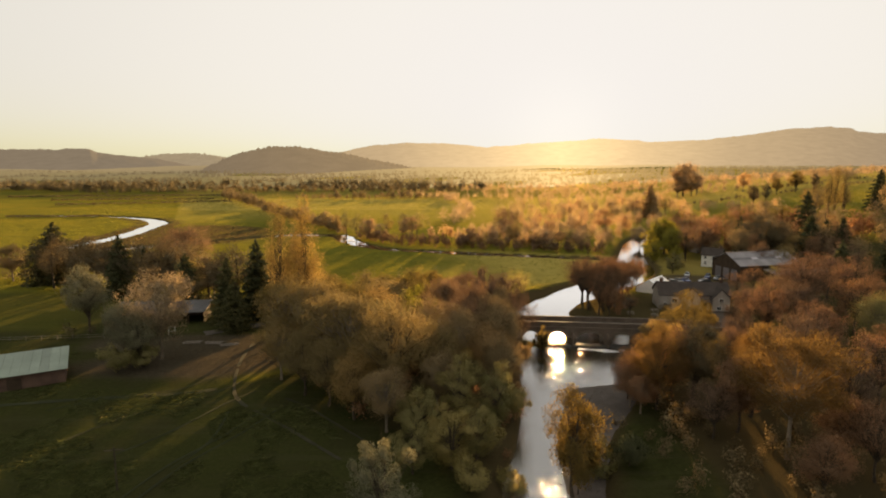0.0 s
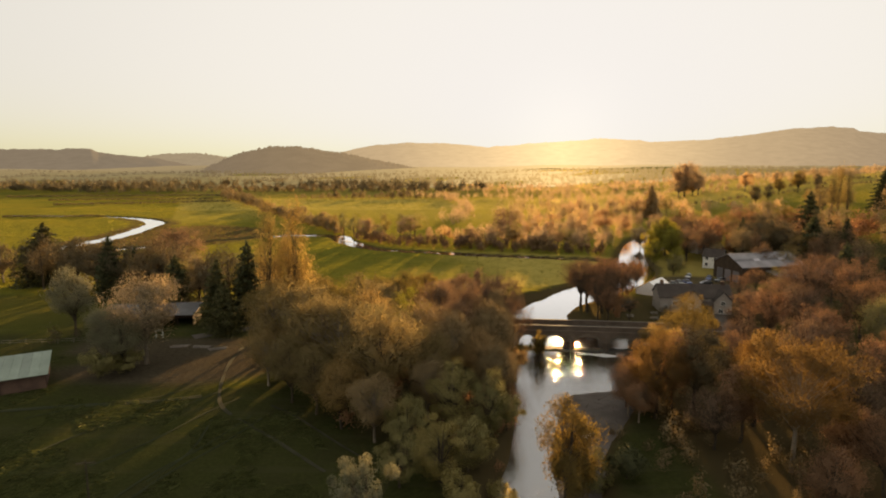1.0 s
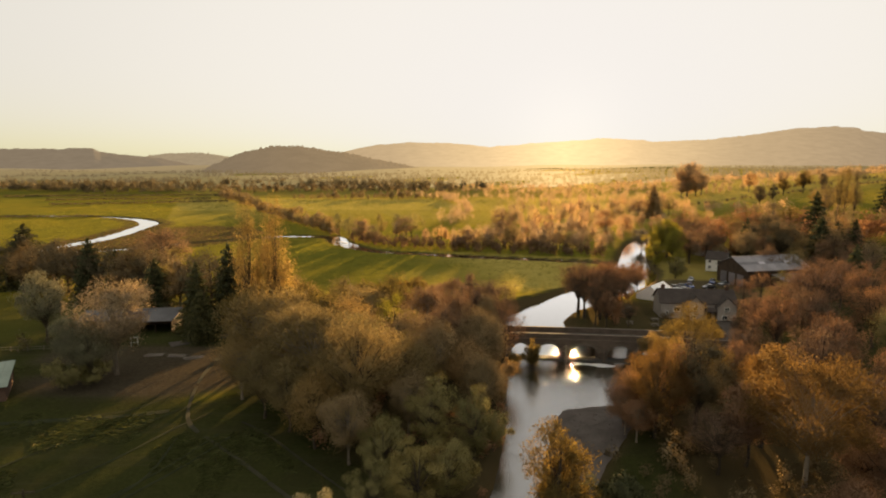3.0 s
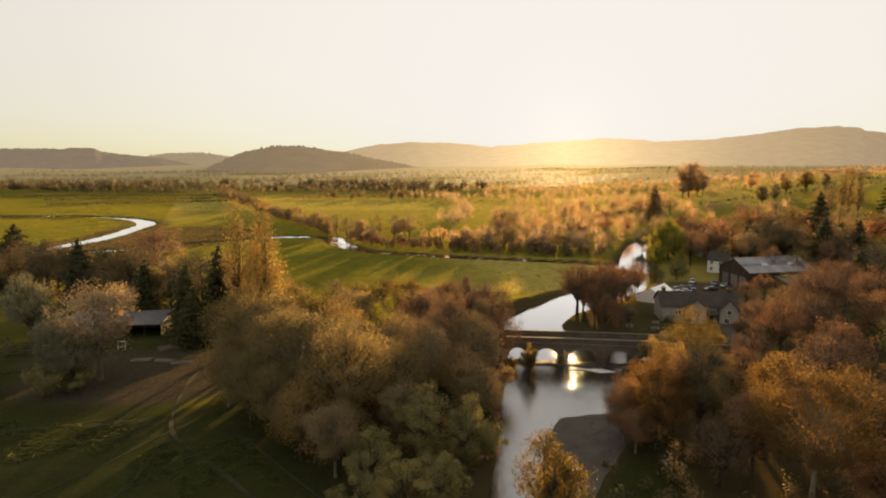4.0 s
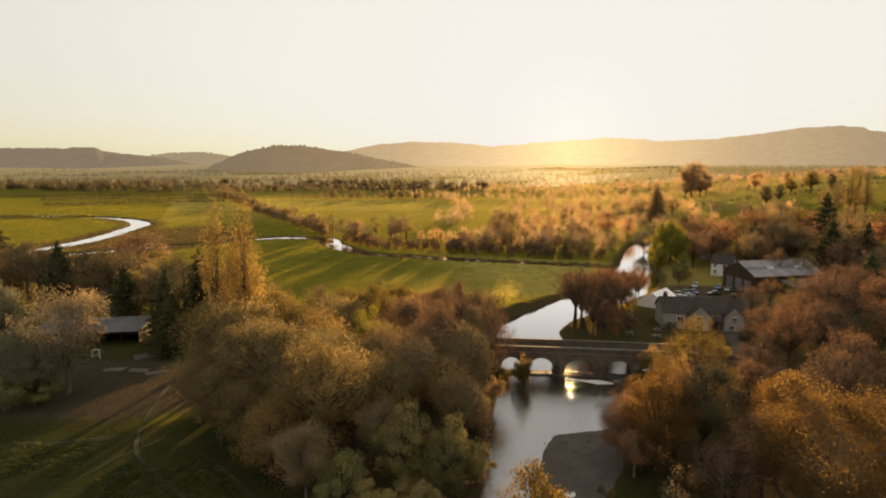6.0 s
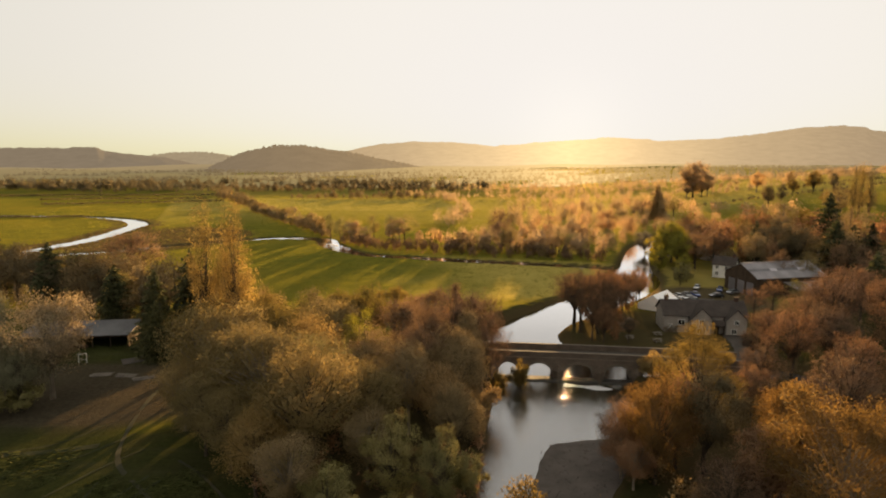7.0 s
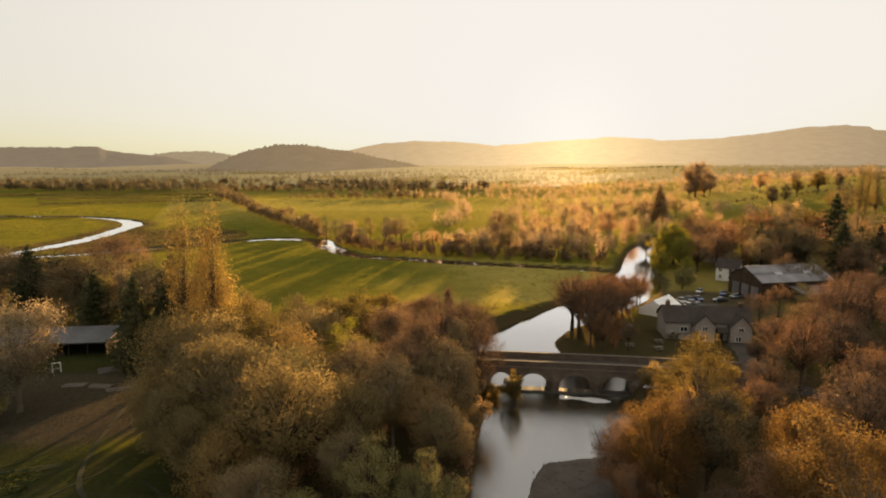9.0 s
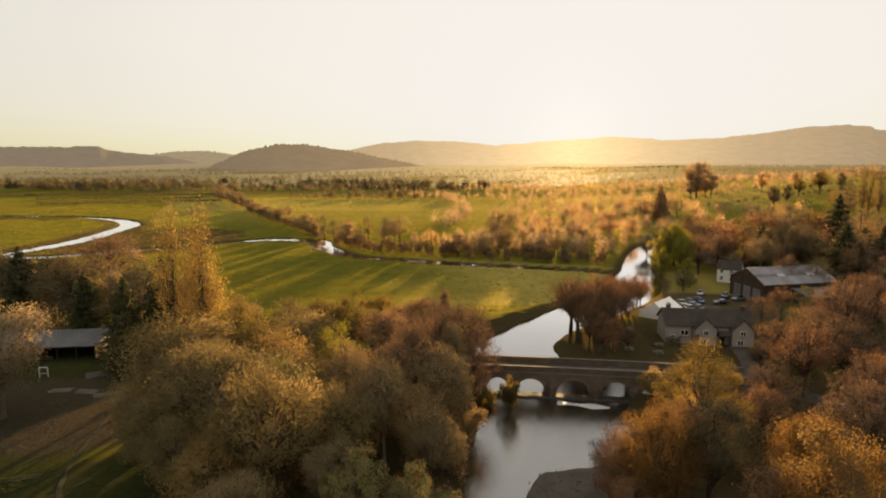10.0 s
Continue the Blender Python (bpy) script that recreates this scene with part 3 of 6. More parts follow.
# haze and sun glow are emission in these materials
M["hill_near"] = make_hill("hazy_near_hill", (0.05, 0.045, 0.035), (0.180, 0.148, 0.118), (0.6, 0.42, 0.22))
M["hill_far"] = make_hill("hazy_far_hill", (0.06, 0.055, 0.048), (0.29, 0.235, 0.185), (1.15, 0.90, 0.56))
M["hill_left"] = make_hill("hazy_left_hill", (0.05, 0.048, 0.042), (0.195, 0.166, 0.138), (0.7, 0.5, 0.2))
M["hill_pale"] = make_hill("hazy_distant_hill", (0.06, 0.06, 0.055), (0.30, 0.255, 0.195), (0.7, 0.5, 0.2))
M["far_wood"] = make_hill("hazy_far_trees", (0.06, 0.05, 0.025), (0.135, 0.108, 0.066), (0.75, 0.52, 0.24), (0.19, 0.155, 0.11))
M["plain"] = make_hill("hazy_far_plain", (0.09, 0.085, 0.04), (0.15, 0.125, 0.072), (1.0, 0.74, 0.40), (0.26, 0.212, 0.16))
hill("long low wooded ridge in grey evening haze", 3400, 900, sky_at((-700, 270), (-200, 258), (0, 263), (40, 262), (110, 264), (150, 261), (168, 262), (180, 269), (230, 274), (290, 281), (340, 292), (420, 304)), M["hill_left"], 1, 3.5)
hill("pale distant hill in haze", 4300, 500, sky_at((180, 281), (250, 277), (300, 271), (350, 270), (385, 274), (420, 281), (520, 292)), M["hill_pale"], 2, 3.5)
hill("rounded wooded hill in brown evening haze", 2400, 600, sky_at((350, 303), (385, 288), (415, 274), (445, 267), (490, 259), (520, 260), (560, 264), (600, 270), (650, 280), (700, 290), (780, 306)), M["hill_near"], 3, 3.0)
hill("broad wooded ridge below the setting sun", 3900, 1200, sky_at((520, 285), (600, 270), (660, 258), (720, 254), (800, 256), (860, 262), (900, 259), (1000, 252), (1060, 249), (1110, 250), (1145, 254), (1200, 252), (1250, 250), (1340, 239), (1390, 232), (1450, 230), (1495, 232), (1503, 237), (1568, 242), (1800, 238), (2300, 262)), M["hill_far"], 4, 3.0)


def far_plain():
    """The far valley floor, gently rolling; its haze is emission in the material."""
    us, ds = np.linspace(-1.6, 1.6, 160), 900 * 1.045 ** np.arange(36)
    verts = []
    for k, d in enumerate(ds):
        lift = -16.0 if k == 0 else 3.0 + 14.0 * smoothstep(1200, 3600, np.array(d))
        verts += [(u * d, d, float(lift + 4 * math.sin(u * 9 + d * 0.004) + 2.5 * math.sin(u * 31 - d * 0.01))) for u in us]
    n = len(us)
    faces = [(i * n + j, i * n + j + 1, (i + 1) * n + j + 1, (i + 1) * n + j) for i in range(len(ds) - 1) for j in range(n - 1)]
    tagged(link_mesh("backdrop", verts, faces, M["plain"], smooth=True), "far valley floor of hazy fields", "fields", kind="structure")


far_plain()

# ---------------------------------------------------------------- bridge
BRIDGE_TURN = -6.5
BX, BY = 30.0, 135.9               # middle of the bridge


def bridge():
    """Low stone bridge: six segmental arches, cutwaters, parapets, road."""
    base = thing("stone_bridge", BX, BY, WATER, BRIDGE_TURN, "old stone road bridge with low round arches over the river", "bridge")
    half_w = 2.7
    crown, spring = 3.05, 0.9
    arches = [(-15.6, 3.6), (-9.5, 4.0), (-3.6, 4.9), (3.9, 5.8), (11.2, 5.0), (18.0, 4.6)]      # middle and span
    x_min, x_max = -34.0, 34.0
    deck = 3.9

    def deck_at(x):
        return deck + 0.35 * (1 - (x / 34.0) ** 2)

    # the body: front and back faces cut by the arches, barrels between
    bm = bmesh.new()
    xs = [x_min]
    for c, span in arches:
        xs += [c - span / 2 + span * k / 14 for k in range(15)]
    xs += [x_max]

    def soffit(x):
        for c, span in arches:
            if abs(x - c) <= span / 2 + 1e-6:
                u = (x - c) / (span / 2)
                return spring + (crown - spring) * math.sqrt(max(0.0, 1 - u * u))
        return -1.6

    inside = lambda a, b: any(abs((a + b) / 2 - c) < span / 2 for c, span in arches)
    for y in (-half_w, half_w):
        for a, b in zip(xs[:-1], xs[1:]):
            za, zb = (soffit(a), soffit(b)) if inside(a, b) else (-1.6, -1.6)
            quad = [bm.verts.new(v) for v in ((a, y, za), (b, y, zb), (b, y, deck_at(b)), (a, y, deck_at(a)))]
            bm.faces.new(quad if y < 0 else quad[::-1])
    for a, b in zip(xs[:-1], xs[1:]):
        if inside(a, b):
            q = [bm.verts.new(v) for v in ((a, -half_w, soffit(a)), (b, -half_w, soffit(b)), (b, half_w, soffit(b)), (a, half_w, soffit(a)))]
            bm.faces.new(q)
    for c, span in arches:
        for s in (-1, 1):
            e = c + s * span / 2
            q = [bm.verts.new(v) for v in ((e, -half_w, -1.6), (e, half_w, -1.6), (e, half_w, spring), (e, -half_w, spring))]
            bm.faces.new(q)
    bmesh.ops.remove_doubles(bm, verts=bm.verts, dist=0.001)
    part("body", bm, M["stone"], base)
    # road and parapets follow the deck
    for name, y0, y1, z0, z1, mat in (("roadway", -half_w + 0.35, half_w - 0.35, -0.2, 0.02, "road"), ("parapet", -half_w - 0.02, -half_w + 0.36, -0.1, 0.95, "stone"), ("parapet", half_w - 0.36, half_w + 0.02, -0.1, 0.95, "stone"),
                                     ("coping", -half_w - 0.1, -half_w + 0.44, 0.95, 1.12, "coping"), ("coping", half_w - 0.44, half_w + 0.1, 0.95, 1.12, "coping"), ("string_course", -half_w - 0.12, -half_w - 0.01, -0.14, 0.06, "coping")):
        bm = bmesh.new()
        n = 34
        rings = []
        for k in range(n + 1):
            x = x_min + (x_max - x_min) * k / n
            z = deck_at(x)
            rings.append([bm.verts.new((x, yy, z + zz)) for yy, zz in ((y0, z0), (y1, z0), (y1, z1), (y0, z1))])
        for r, s in zip(rings[:-1], rings[1:]):
            for i in range(4):
                bm.faces.new((r[i], s[i], s[(i + 1) % 4], r[(i + 1) % 4]))
        bm.faces.new(rings[0]); bm.faces.new(rings[-1][::-1])
        bmesh.ops.recalc_face_normals(bm, faces=bm.faces)
        part(name, bm, M[mat], base)
    # low wet apron at the foot of the downstream face
    bm = bmesh.new()
    rng = random.Random(6)
    prev = None
    for k in range(41):
        x = -21.5 + 43.0 * k / 40
        out, top = half_w + 1.15 + rng.uniform(-0.15, 0.15), 0.42 + rng.uniform(-0.06, 0.06)
        ring = [bm.verts.new(v) for v in ((x, -half_w + 0.3, -1.6), (x, -out - 0.5, -1.6), (x, -out, top - 0.12), (x, -half_w + 0.3, top))]
        if prev:
            for i in range(4):
                bm.faces.new((prev[i], ring[i], ring[(i + 1) % 4], prev[(i + 1) % 4]))
        else:
            bm.faces.new(ring)
        prev = ring
    bm.faces.new(prev[::-1])
    bmesh.ops.recalc_face_normals(bm, faces=bm.faces)
    part("apron", bm, M["wet_stone"], base, "low dark wet stone apron")
    # cutwaters on both faces of every pier
    for k in range(5):
        lo_x, hi_x = arches[k][0] + arches[k][1] / 2, arches[k + 1][0] - arches[k + 1][1] / 2
        px, w = (lo_x + hi_x) / 2, (hi_x - lo_x) / 2
        for s in (-1, 1):
            bm = bmesh.new()
            lo = [bm.verts.new((px - w, s * half_w, -1.6)), bm.verts.new((px + w, s * half_w, -1.6)), bm.verts.new((px, s * (half_w + 1.5), -1.6))]
            hi = [bm.verts.new((v.co.x, v.co.y, 1.9)) for v in lo]
            tip = bm.verts.new((px, s * half_w, 3.0))
            for i in range(3):
                j = (i + 1) % 3
                bm.faces.new((lo[i], lo[j], hi[j], hi[i]))
            for i in range(3):
                bm.faces.new((hi[i], hi[(i + 1) % 3], tip))
            bmesh.ops.recalc_face_normals(bm, faces=bm.faces)
            part("cutwater", bm, M["stone"], base)
    # ring of wedge-shaped stones round each arch, standing a little proud
    for c, span in arches:
        n = 13
        for k in range(n):
            a0, a1 = math.pi * (k + 0.04) / n, math.pi * (k + 0.96) / n
            bm = bmesh.new()
            ring = []
            for y in (-half_w - 0.08, -half_w + 0.2):
                for a, r in ((a0, 0.0), (a1, 0.0), (a1, 0.42), (a0, 0.42)):
                    ring.append(bm.verts.new((c + math.cos(a) * (span / 2 + r), y, spring + math.sin(a) * (crown - spring + r))))
            for f in ((0, 1, 2, 3), (7, 6, 5, 4), (0, 4, 5, 1), (1, 5, 6, 2), (2, 6, 7, 3), (3, 7, 4, 0)):
                bm.faces.new([ring[i] for i in f])
            bmesh.ops.recalc_face_normals(bm, faces=bm.faces)
            part("arch_stone", bm, M["arch_stone"], base)
    return base


M["coping"] = surface("coping_stone", (0.12, 0.095, 0.078), (0.18, 0.142, 0.116), 1.5, 0.9)
M["wet_stone"] = surface("wet_stone", (0.022, 0.018, 0.015), (0.05, 0.042, 0.036), 1.5, 0.6)
M["arch_stone"] = surface("dressed_stone", (0.09, 0.073, 0.057), (0.17, 0.14, 0.11), 1.5, 0.9)
bridge()


# ---------------------------------------------------------------- houses and sheds
def window_part(parent, x, y, z, w, h, face=-1, lights=2):
    """A casement set in a wall that faces -y (face=-1) or, turned, +y."""
    frame_bm = bmesh.new()
    t = 0.09
    d0, d1 = (y - 0.06, y + 0.06)
    box(frame_bm, x - w / 2, x + w / 2, d0, d1, z, z + t)
    box(frame_bm, x - w / 2, x + w / 2, d0, d1, z + h - t, z + h)
    for k in range(lights + 1):
        cx = x - w / 2 + t / 2 + (w - t) * k / lights
        box(frame_bm, cx - t / 2, cx + t / 2, d0, d1, z + t, z + h - t)
    win = part("window", frame_bm, M["white"], parent)
    for k in range(lights):
        a = x - w / 2 + t + (w - t) * k / lights
        part("pane", boxed(a, a + (w - t) / lights - t, y - 0.02, y + 0.02, z + t, z + h - t), M["glass"], win)
    part("sill", boxed(x - w / 2 - 0.1, x + w / 2 + 0.1, y - 0.18, y + 0.05, z - 0.1, z - 0.004), M["pale_wood"], win)


def gabled(base, length, depth, eave, ridge, wall, roof, over=0.35, x0=0.0, y0=0.0, name="wall"):
    """Walls and pitched roof, ridge along x, front at y0."""
    part(name, prism([(y0, -0.6), (y0 + depth, -0.6), (y0 + depth, eave), (y0 + depth / 2, ridge), (y0, eave)], x0, x0 + length), M[wall], base)
    slope = (ridge - eave) / (depth / 2)
    drop = over * slope
    for s in (-1, 1):
        mid = y0 + depth / 2
        outer = mid + s * (depth / 2 + over)
        bm = prism([(mid, ridge + 0.05), (outer, eave - drop + 0.05), (outer, eave - drop + 0.2), (mid, ridge + 0.2)], x0 - over, x0 + length + over)
        part("roof", bm, M[roof], base)


def chimney(base, x, y, z):
    bm = bmesh.new()
    box(bm, x - 0.45, x + 0.45, y - 0.35, y + 0.35, z - 1.6, z + 0.9, 0.03)
    box(bm, x - 0.52, x + 0.52, y - 0.42, y + 0.42, z + 0.9, z + 1.02, 0.02)
    c = part("chimney", bm, M["brick"], base)
    for s in (-0.2, 0.2):
        part("chimney_pot", rod(bmesh.new(), (x + s, y, z + 1.02), (x + s, y, z + 1.45), 0.13, 0.1, 8), M["brick"], c)


def cross_gable(base, x, w, y0, out, eave, ridge, wall, roof, depth):
    """A wing with its gable to the front, ridge along y."""
    bm = bmesh.new()
    prof = [(x - w / 2, -0.6), (x + w / 2, -0.6), (x + w / 2, eave), (x, ridge), (x - w / 2, eave)]
    a = [bm.verts.new((px, y0 - out, pz)) for px, pz in prof]
    b = [bm.verts.new((px, y0 + depth, pz)) for px, pz in prof]
    for i in range(5):
        bm.faces.new((a[i], a[(i + 1) % 5], b[(i + 1) % 5], b[i]))
    bm.faces.new(a); bm.faces.new(b[::-1])
    bmesh.ops.recalc_face_normals(bm, faces=bm.faces)
    part("gable_wall", bm, M[wall], base)
    for s in (-1, 1):
        bm = bmesh.new()
        o = 0.3
        sl = (ridge - eave) / (w / 2)
        prof = [(x, ridge + 0.04), (x + s * (w / 2 + o), eave - o * sl + 0.04), (x + s * (w / 2 + o), eave - o * sl + 0.2), (x, ridge + 0.2)]
        a = [bm.verts.new((px, y0 - out - 0.3, pz)) for px, pz in prof]
        b = [bm.verts.new((px, y0 + depth, pz)) for px, pz in prof]
        for i in range(4):
            bm.faces.new((a[i], a[(i + 1) % 4], b[(i + 1) % 4], b[i]))
        bm.faces.new(a); bm.faces.new(b[::-1])
        bmesh.ops.recalc_face_normals(bm, faces=bm.faces)
        part("gable_roof", bm, M[roof], base)


def inn():
    base = thing("inn", 58.8, 159.0, -0.2, -6, "long pale rendered inn with dark slate roof and gabled wings", "house")
    gabled(base, 18.4, 8.0, 4.2, 6.9, "render", "slate")
    cross_gable(base, 7.9, 4.4, 0.0, 1.6, 3.9, 6.2, "render", "slate", 4.0)
    cross_gable(base, 15.6, 4.4, 0.0, 1.4, 3.7, 6.0, "render", "slate", 4.0)
    window_part(base, 3.9, -0.03, 1.9, 1.6, 1.3, lights=2)
    window_part(base, 1.5, -0.03, 1.2, 0.8, 0.9)
    window_part(base, 7.9, -1.63, 2.6, 1.1, 1.1)
    window_part(base, 7.5, -1.63, 0.4, 1.2, 1.2)
    window_part(base, 15.6, -1.43, 2.5, 1.1, 1.1)
    window_part(base, 15.1, -1.43, 0.4, 1.2, 1.2)
    # porch between the wings
    part("porch_roof", prism([(-1.8, 2.3), (-0.1, 2.3), (-0.1, 2.5), (-0.9, 3.5), (-1.8, 2.5)], 10.6, 13.0), M["slate"], base)
    for x in (10.8, 12.8):
        part("porch_post", boxed(x - 0.08, x + 0.08, -1.7, -1.54, -0.5, 2.3, 0.01), M["timber"], base)
    part("door", boxed(11.3, 12.3, -0.06, 0.05, -0.1, 2.0, 0.01), M["timber"], base)
    chimney(base, 1.2, 4.0, 6.9)
    chimney(base, 17.0, 4.0, 6.9)
    for x in (5.4, 10.3):
        part("downpipe", rod(bmesh.new(), (x, -0.1, -0.4), (x, -0.1, 4.0), 0.05, 0.05), M["rubber"], base)
    # creeper grown up the pale front
    rng = np.random.default_rng(15)
    for x0, x1, y, top in ((-0.2, 3.0, -0.12, 1.6), (5.6, 6.4, -1.72, 2.6), (13.3, 14.2, -0.12, 2.8)):
        c = np.stack([rng.uniform(x0, x1, 240), rng.normal(y, 0.10, 240), rng.uniform(-0.2, 1.0, 240) * top], -1)
        part_ob = new("creeper", leaves_mesh("creeper", c, rng.uniform(0.7, 1.3, 240), 0.34, 0.26, rng, M["shade"]))
        part_ob.parent = base
        part_ob["label"] = "dark climbing creeper"


def marquee():
    base = thing("marquee", 66.0, 183.0, -1.0, 48, "white canvas marquee with peaked roof on the river bank", "tent")
    w, d, e, r = 9.5, 8.0, 2.3, 5.0
    bm = bmesh.new()
    n = 8
    rings = []
    for k in range(n + 1):
        x = -w / 2 + w * k / n
        sag = 0.12 * math.sin(math.pi * (k * 2 % n) / n)
        rings.append([bm.verts.new(v) for v in ((x, -d / 2 - 0.15, e - 0.05), (x, -d / 4, (e + r) / 2 - 0.15 - sag), (x, 0, r - sag * 0.6), (x, d / 4, (e + r) / 2 - 0.15 - sag), (x, d / 2 + 0.15, e - 0.05))])
    for a, b in zip(rings[:-1], rings[1:]):
        for i in range(4):
            bm.faces.new((a[i], b[i], b[i + 1], a[i + 1]))
    part("canopy", bm, M["canvas"], base, smooth=False)
    for s in (-1, 1):
        bm = bmesh.new()
        vs = [bm.verts.new(v) for v in ((s * w / 2, -d / 2, e), (s * w / 2, 0, r - 0.05), (s * w / 2, d / 2, e))]
        bm.faces.new(vs)
        part("gable_panel", bm, M["canvas"], base)
        part("side_panel", boxed(-w / 2, w / 2, s * d / 2 - 0.02, s * d / 2 + 0.02, 0.05, e), M["canvas"], base)
        part("end_panel", boxed(s * w / 2 - 0.02, s * w / 2 + 0.02, -d / 2, d / 2, 0.05, e), M["canvas"], base)
    for x in (-w / 2, 0, w / 2):
        for y in (-d / 2, d / 2):
            part("pole", rod(bmesh.new(), (x, y, -0.3), (x, y, e), 0.05, 0.05), M["metal"], base)


def barn():
    base = thing("barn", 99.5, 197.5, -0.3, 12, "large farm barn with pale grey sheet roof", "barn")
    L, D, e, r = 23.4, 14.5, 5.2, 8.5
    part("wall", prism([(0, -0.6), (D, -0.6), (D, e), (D / 2, r), (0, e)], 0, L), M["timber"], base)
    # roof sheets, alternate strips lighter
    n = 10
    for s in (-1, 1):
        for k in range(n):
            x0, x1 = -0.4 + (L + 0.8) * k / n, -0.4 + (L + 0.8) * (k + 1) / n - 0.03
            y_m, y_o = D / 2, D / 2 + s * (D / 2 + 0.5)
            for u0, u1, mat in ((0.0, 0.42, "sheet"), (0.42, 0.58, "sheet_dark"), (0.58, 1.0, "sheet")):
                za, zb = r + (e - r) * u0, r + (e - 0.22 - r) * u1
                ya, yb = y_m + (y_o - y_m) * u0, y_m + (y_o - y_m) * u1
                m = "skylight" if (k in (3, 7) and u0 == 0.42) else mat
                part("roof_sheet", prism([(ya, za + 0.06), (yb, zb + 0.06), (yb, zb + 0.16), (ya, za + 0.16)], x0, x1), M[m], base)
    part("ridge_cap", boxed(-0.4, L + 0.4, D / 2 - 0.3, D / 2 + 0.3, r + 0.1, r + 0.24, 0.04), M["sheet"], base)
    for k in range(3):
        part("door", boxed(-0.08, 0.0, 1.4 + k * 4.1, 4.4 + k * 4.1, -0.5, 3.4), M["sheet_dark"], base)
    # lean-to along the near side
    part("lean_to", prism([(-6.5, -0.6), (0, -0.6), (0, 3.6), (-6.5, 2.5)], 9, L + 8), M["timber"], base)
    part("lean_to_roof", prism([(-6.9, 2.52), (0, 3.7), (0, 3.85), (-6.9, 2.66)], 8.7, L + 8.3), M["sheet_dark"], base)


M["sheet_dark"] = surface("dull_sheet_roof", (0.09, 0.08, 0.088), (0.15, 0.135, 0.145), 0.5, 0.55)


def small_house(x, y, turn, length, depth, eave, ridge, wall, roof, label):
    base = thing("house", x, y, ground_z(x, y), turn, label, "house", "houses beyond the car park")
    gabled(base, length, depth, eave, ridge, wall, roof)
    for k in range(max(2, int(length / 3.2))):
        window_part(base, 1.4 + k * 3.0, -0.03, 1.0, 1.0, 1.2)
        if eave > 4:
            window_part(base, 1.4 + k * 3.0, -0.03, 3.3, 1.0, 1.0)
    chimney(base, length - 0.8, depth / 2, ridge)


def open_shed():
    base = thing("open_shed", -82.0, 143.5, -0.1, 7, "long low open-fronted shed with dull grey roof beside the yard", "shed")
    L, D = 22.0, 8.0
    part("roof", prism([(-0.6, 2.9), (D + 0.4, 4.0), (D + 0.4, 4.14), (-0.6, 3.04)], -0.4, L + 0.4), M["shed_roof"], base)
    part("back_wall", boxed(0, L, D - 0.15, D, -0.5, 3.9), M["timber"], base)
    for x in (0, L - 0.15):
        part("side_wall", prism([(0, -0.5), (D - 0.15, -0.5), (D - 0.15, 3.9), (0, 2.85)], x, x + 0.15), M["timber"], base)
    for k in range(1, 6):
        x = L * k / 6
        part("post", boxed(x - 0.1, x + 0.1, 0.0, 0.2, -0.5, 2.9, 0.015), M["timber"], base)
    part("front_rail", boxed(0.1, L - 0.1, 0.02, 0.16, 2.66, 2.88), M["timber"], base)
    part("feed_board", boxed(0.2, L * 0.62, 0.2, 0.3, -0.4, 0.9), M["timber"], base)


M["shed_roof"] = surface("dull_grey_roof", (0.075, 0.072, 0.075), (0.13, 0.125, 0.13), 0.5, 0.7)


def green_shed():
    """Long shed under one shallow slope of sheets, its eaves to the front."""
    base = thing("long_shed", -86.3, 95.0, 0.0, 30, "long low shed with pale green sheet roof", "shed")
    L, D, front, back = 20.0, 11.4, 2.8, 3.75
    rise = lambda y: front + (back - front) * y / D
    part("front_wall", boxed(0.2, L - 0.2, 0.2, 0.45, -0.5, rise(0.2) - 0.03), M["brick"], base)
    part("back_wall", boxed(0.2, L - 0.2, D - 0.45, D - 0.2, -0.5, rise(D - 0.45) - 0.03), M["brick"], base)
    for x in (0.2, L - 0.45):
        part("end_wall", prism([(0.45, -0.5), (D - 0.45, -0.5), (D - 0.45, rise(D - 0.45) - 0.03), (0.45, rise(0.45) - 0.03)], x, x + 0.25), M["brick"], base)
    for k in range(14):
        x0, x1 = -0.3 + (L + 0.6) * k / 14, -0.3 + (L + 0.6) * (k + 1) / 14 - 0.03
        part("roof_sheet", prism([(-0.4, rise(-0.4)), (D + 0.3, rise(D + 0.3)), (D + 0.3, rise(D + 0.3) + 0.09), (-0.4, rise(-0.4) + 0.09)], x0, x1), M["green_sheet"], base)
    part("gutter", rod(bmesh.new(), (-0.3, -0.46, front - 0.06), (L + 0.3, -0.46, front - 0.06), 0.07, 0.07, 8), M["timber"], base)
    for x in (4.0, 11.0):
        part("door", boxed(x, x + 2.2, 0.14, 0.19, 0.0, 2.2, 0.01), M["timber"], base)


marquee()
barn()
open_shed()
green_shed()
small_house(100.0, 229.0, -35, 7.0, 6.0, 4.6, 7.0, "white", "slate", "small white house with dark slate roof among trees")
small_house(112.0, 262.0, 15, 9.0, 6.5, 4.4, 6.8, "render", "slate", "pale cottage with grey roof half hidden by trees")
small_house(126.0, 316.0, 20, 8.0, 6.0, 3.2, 5.4, "render", "skylight", "low cottage with a pale roof among trees")
small_house(95.0, 276.0, -10, 7.0, 6.0, 4.2, 6.4, "render", "sheet", "pale cottage with light roof half hidden by trees")

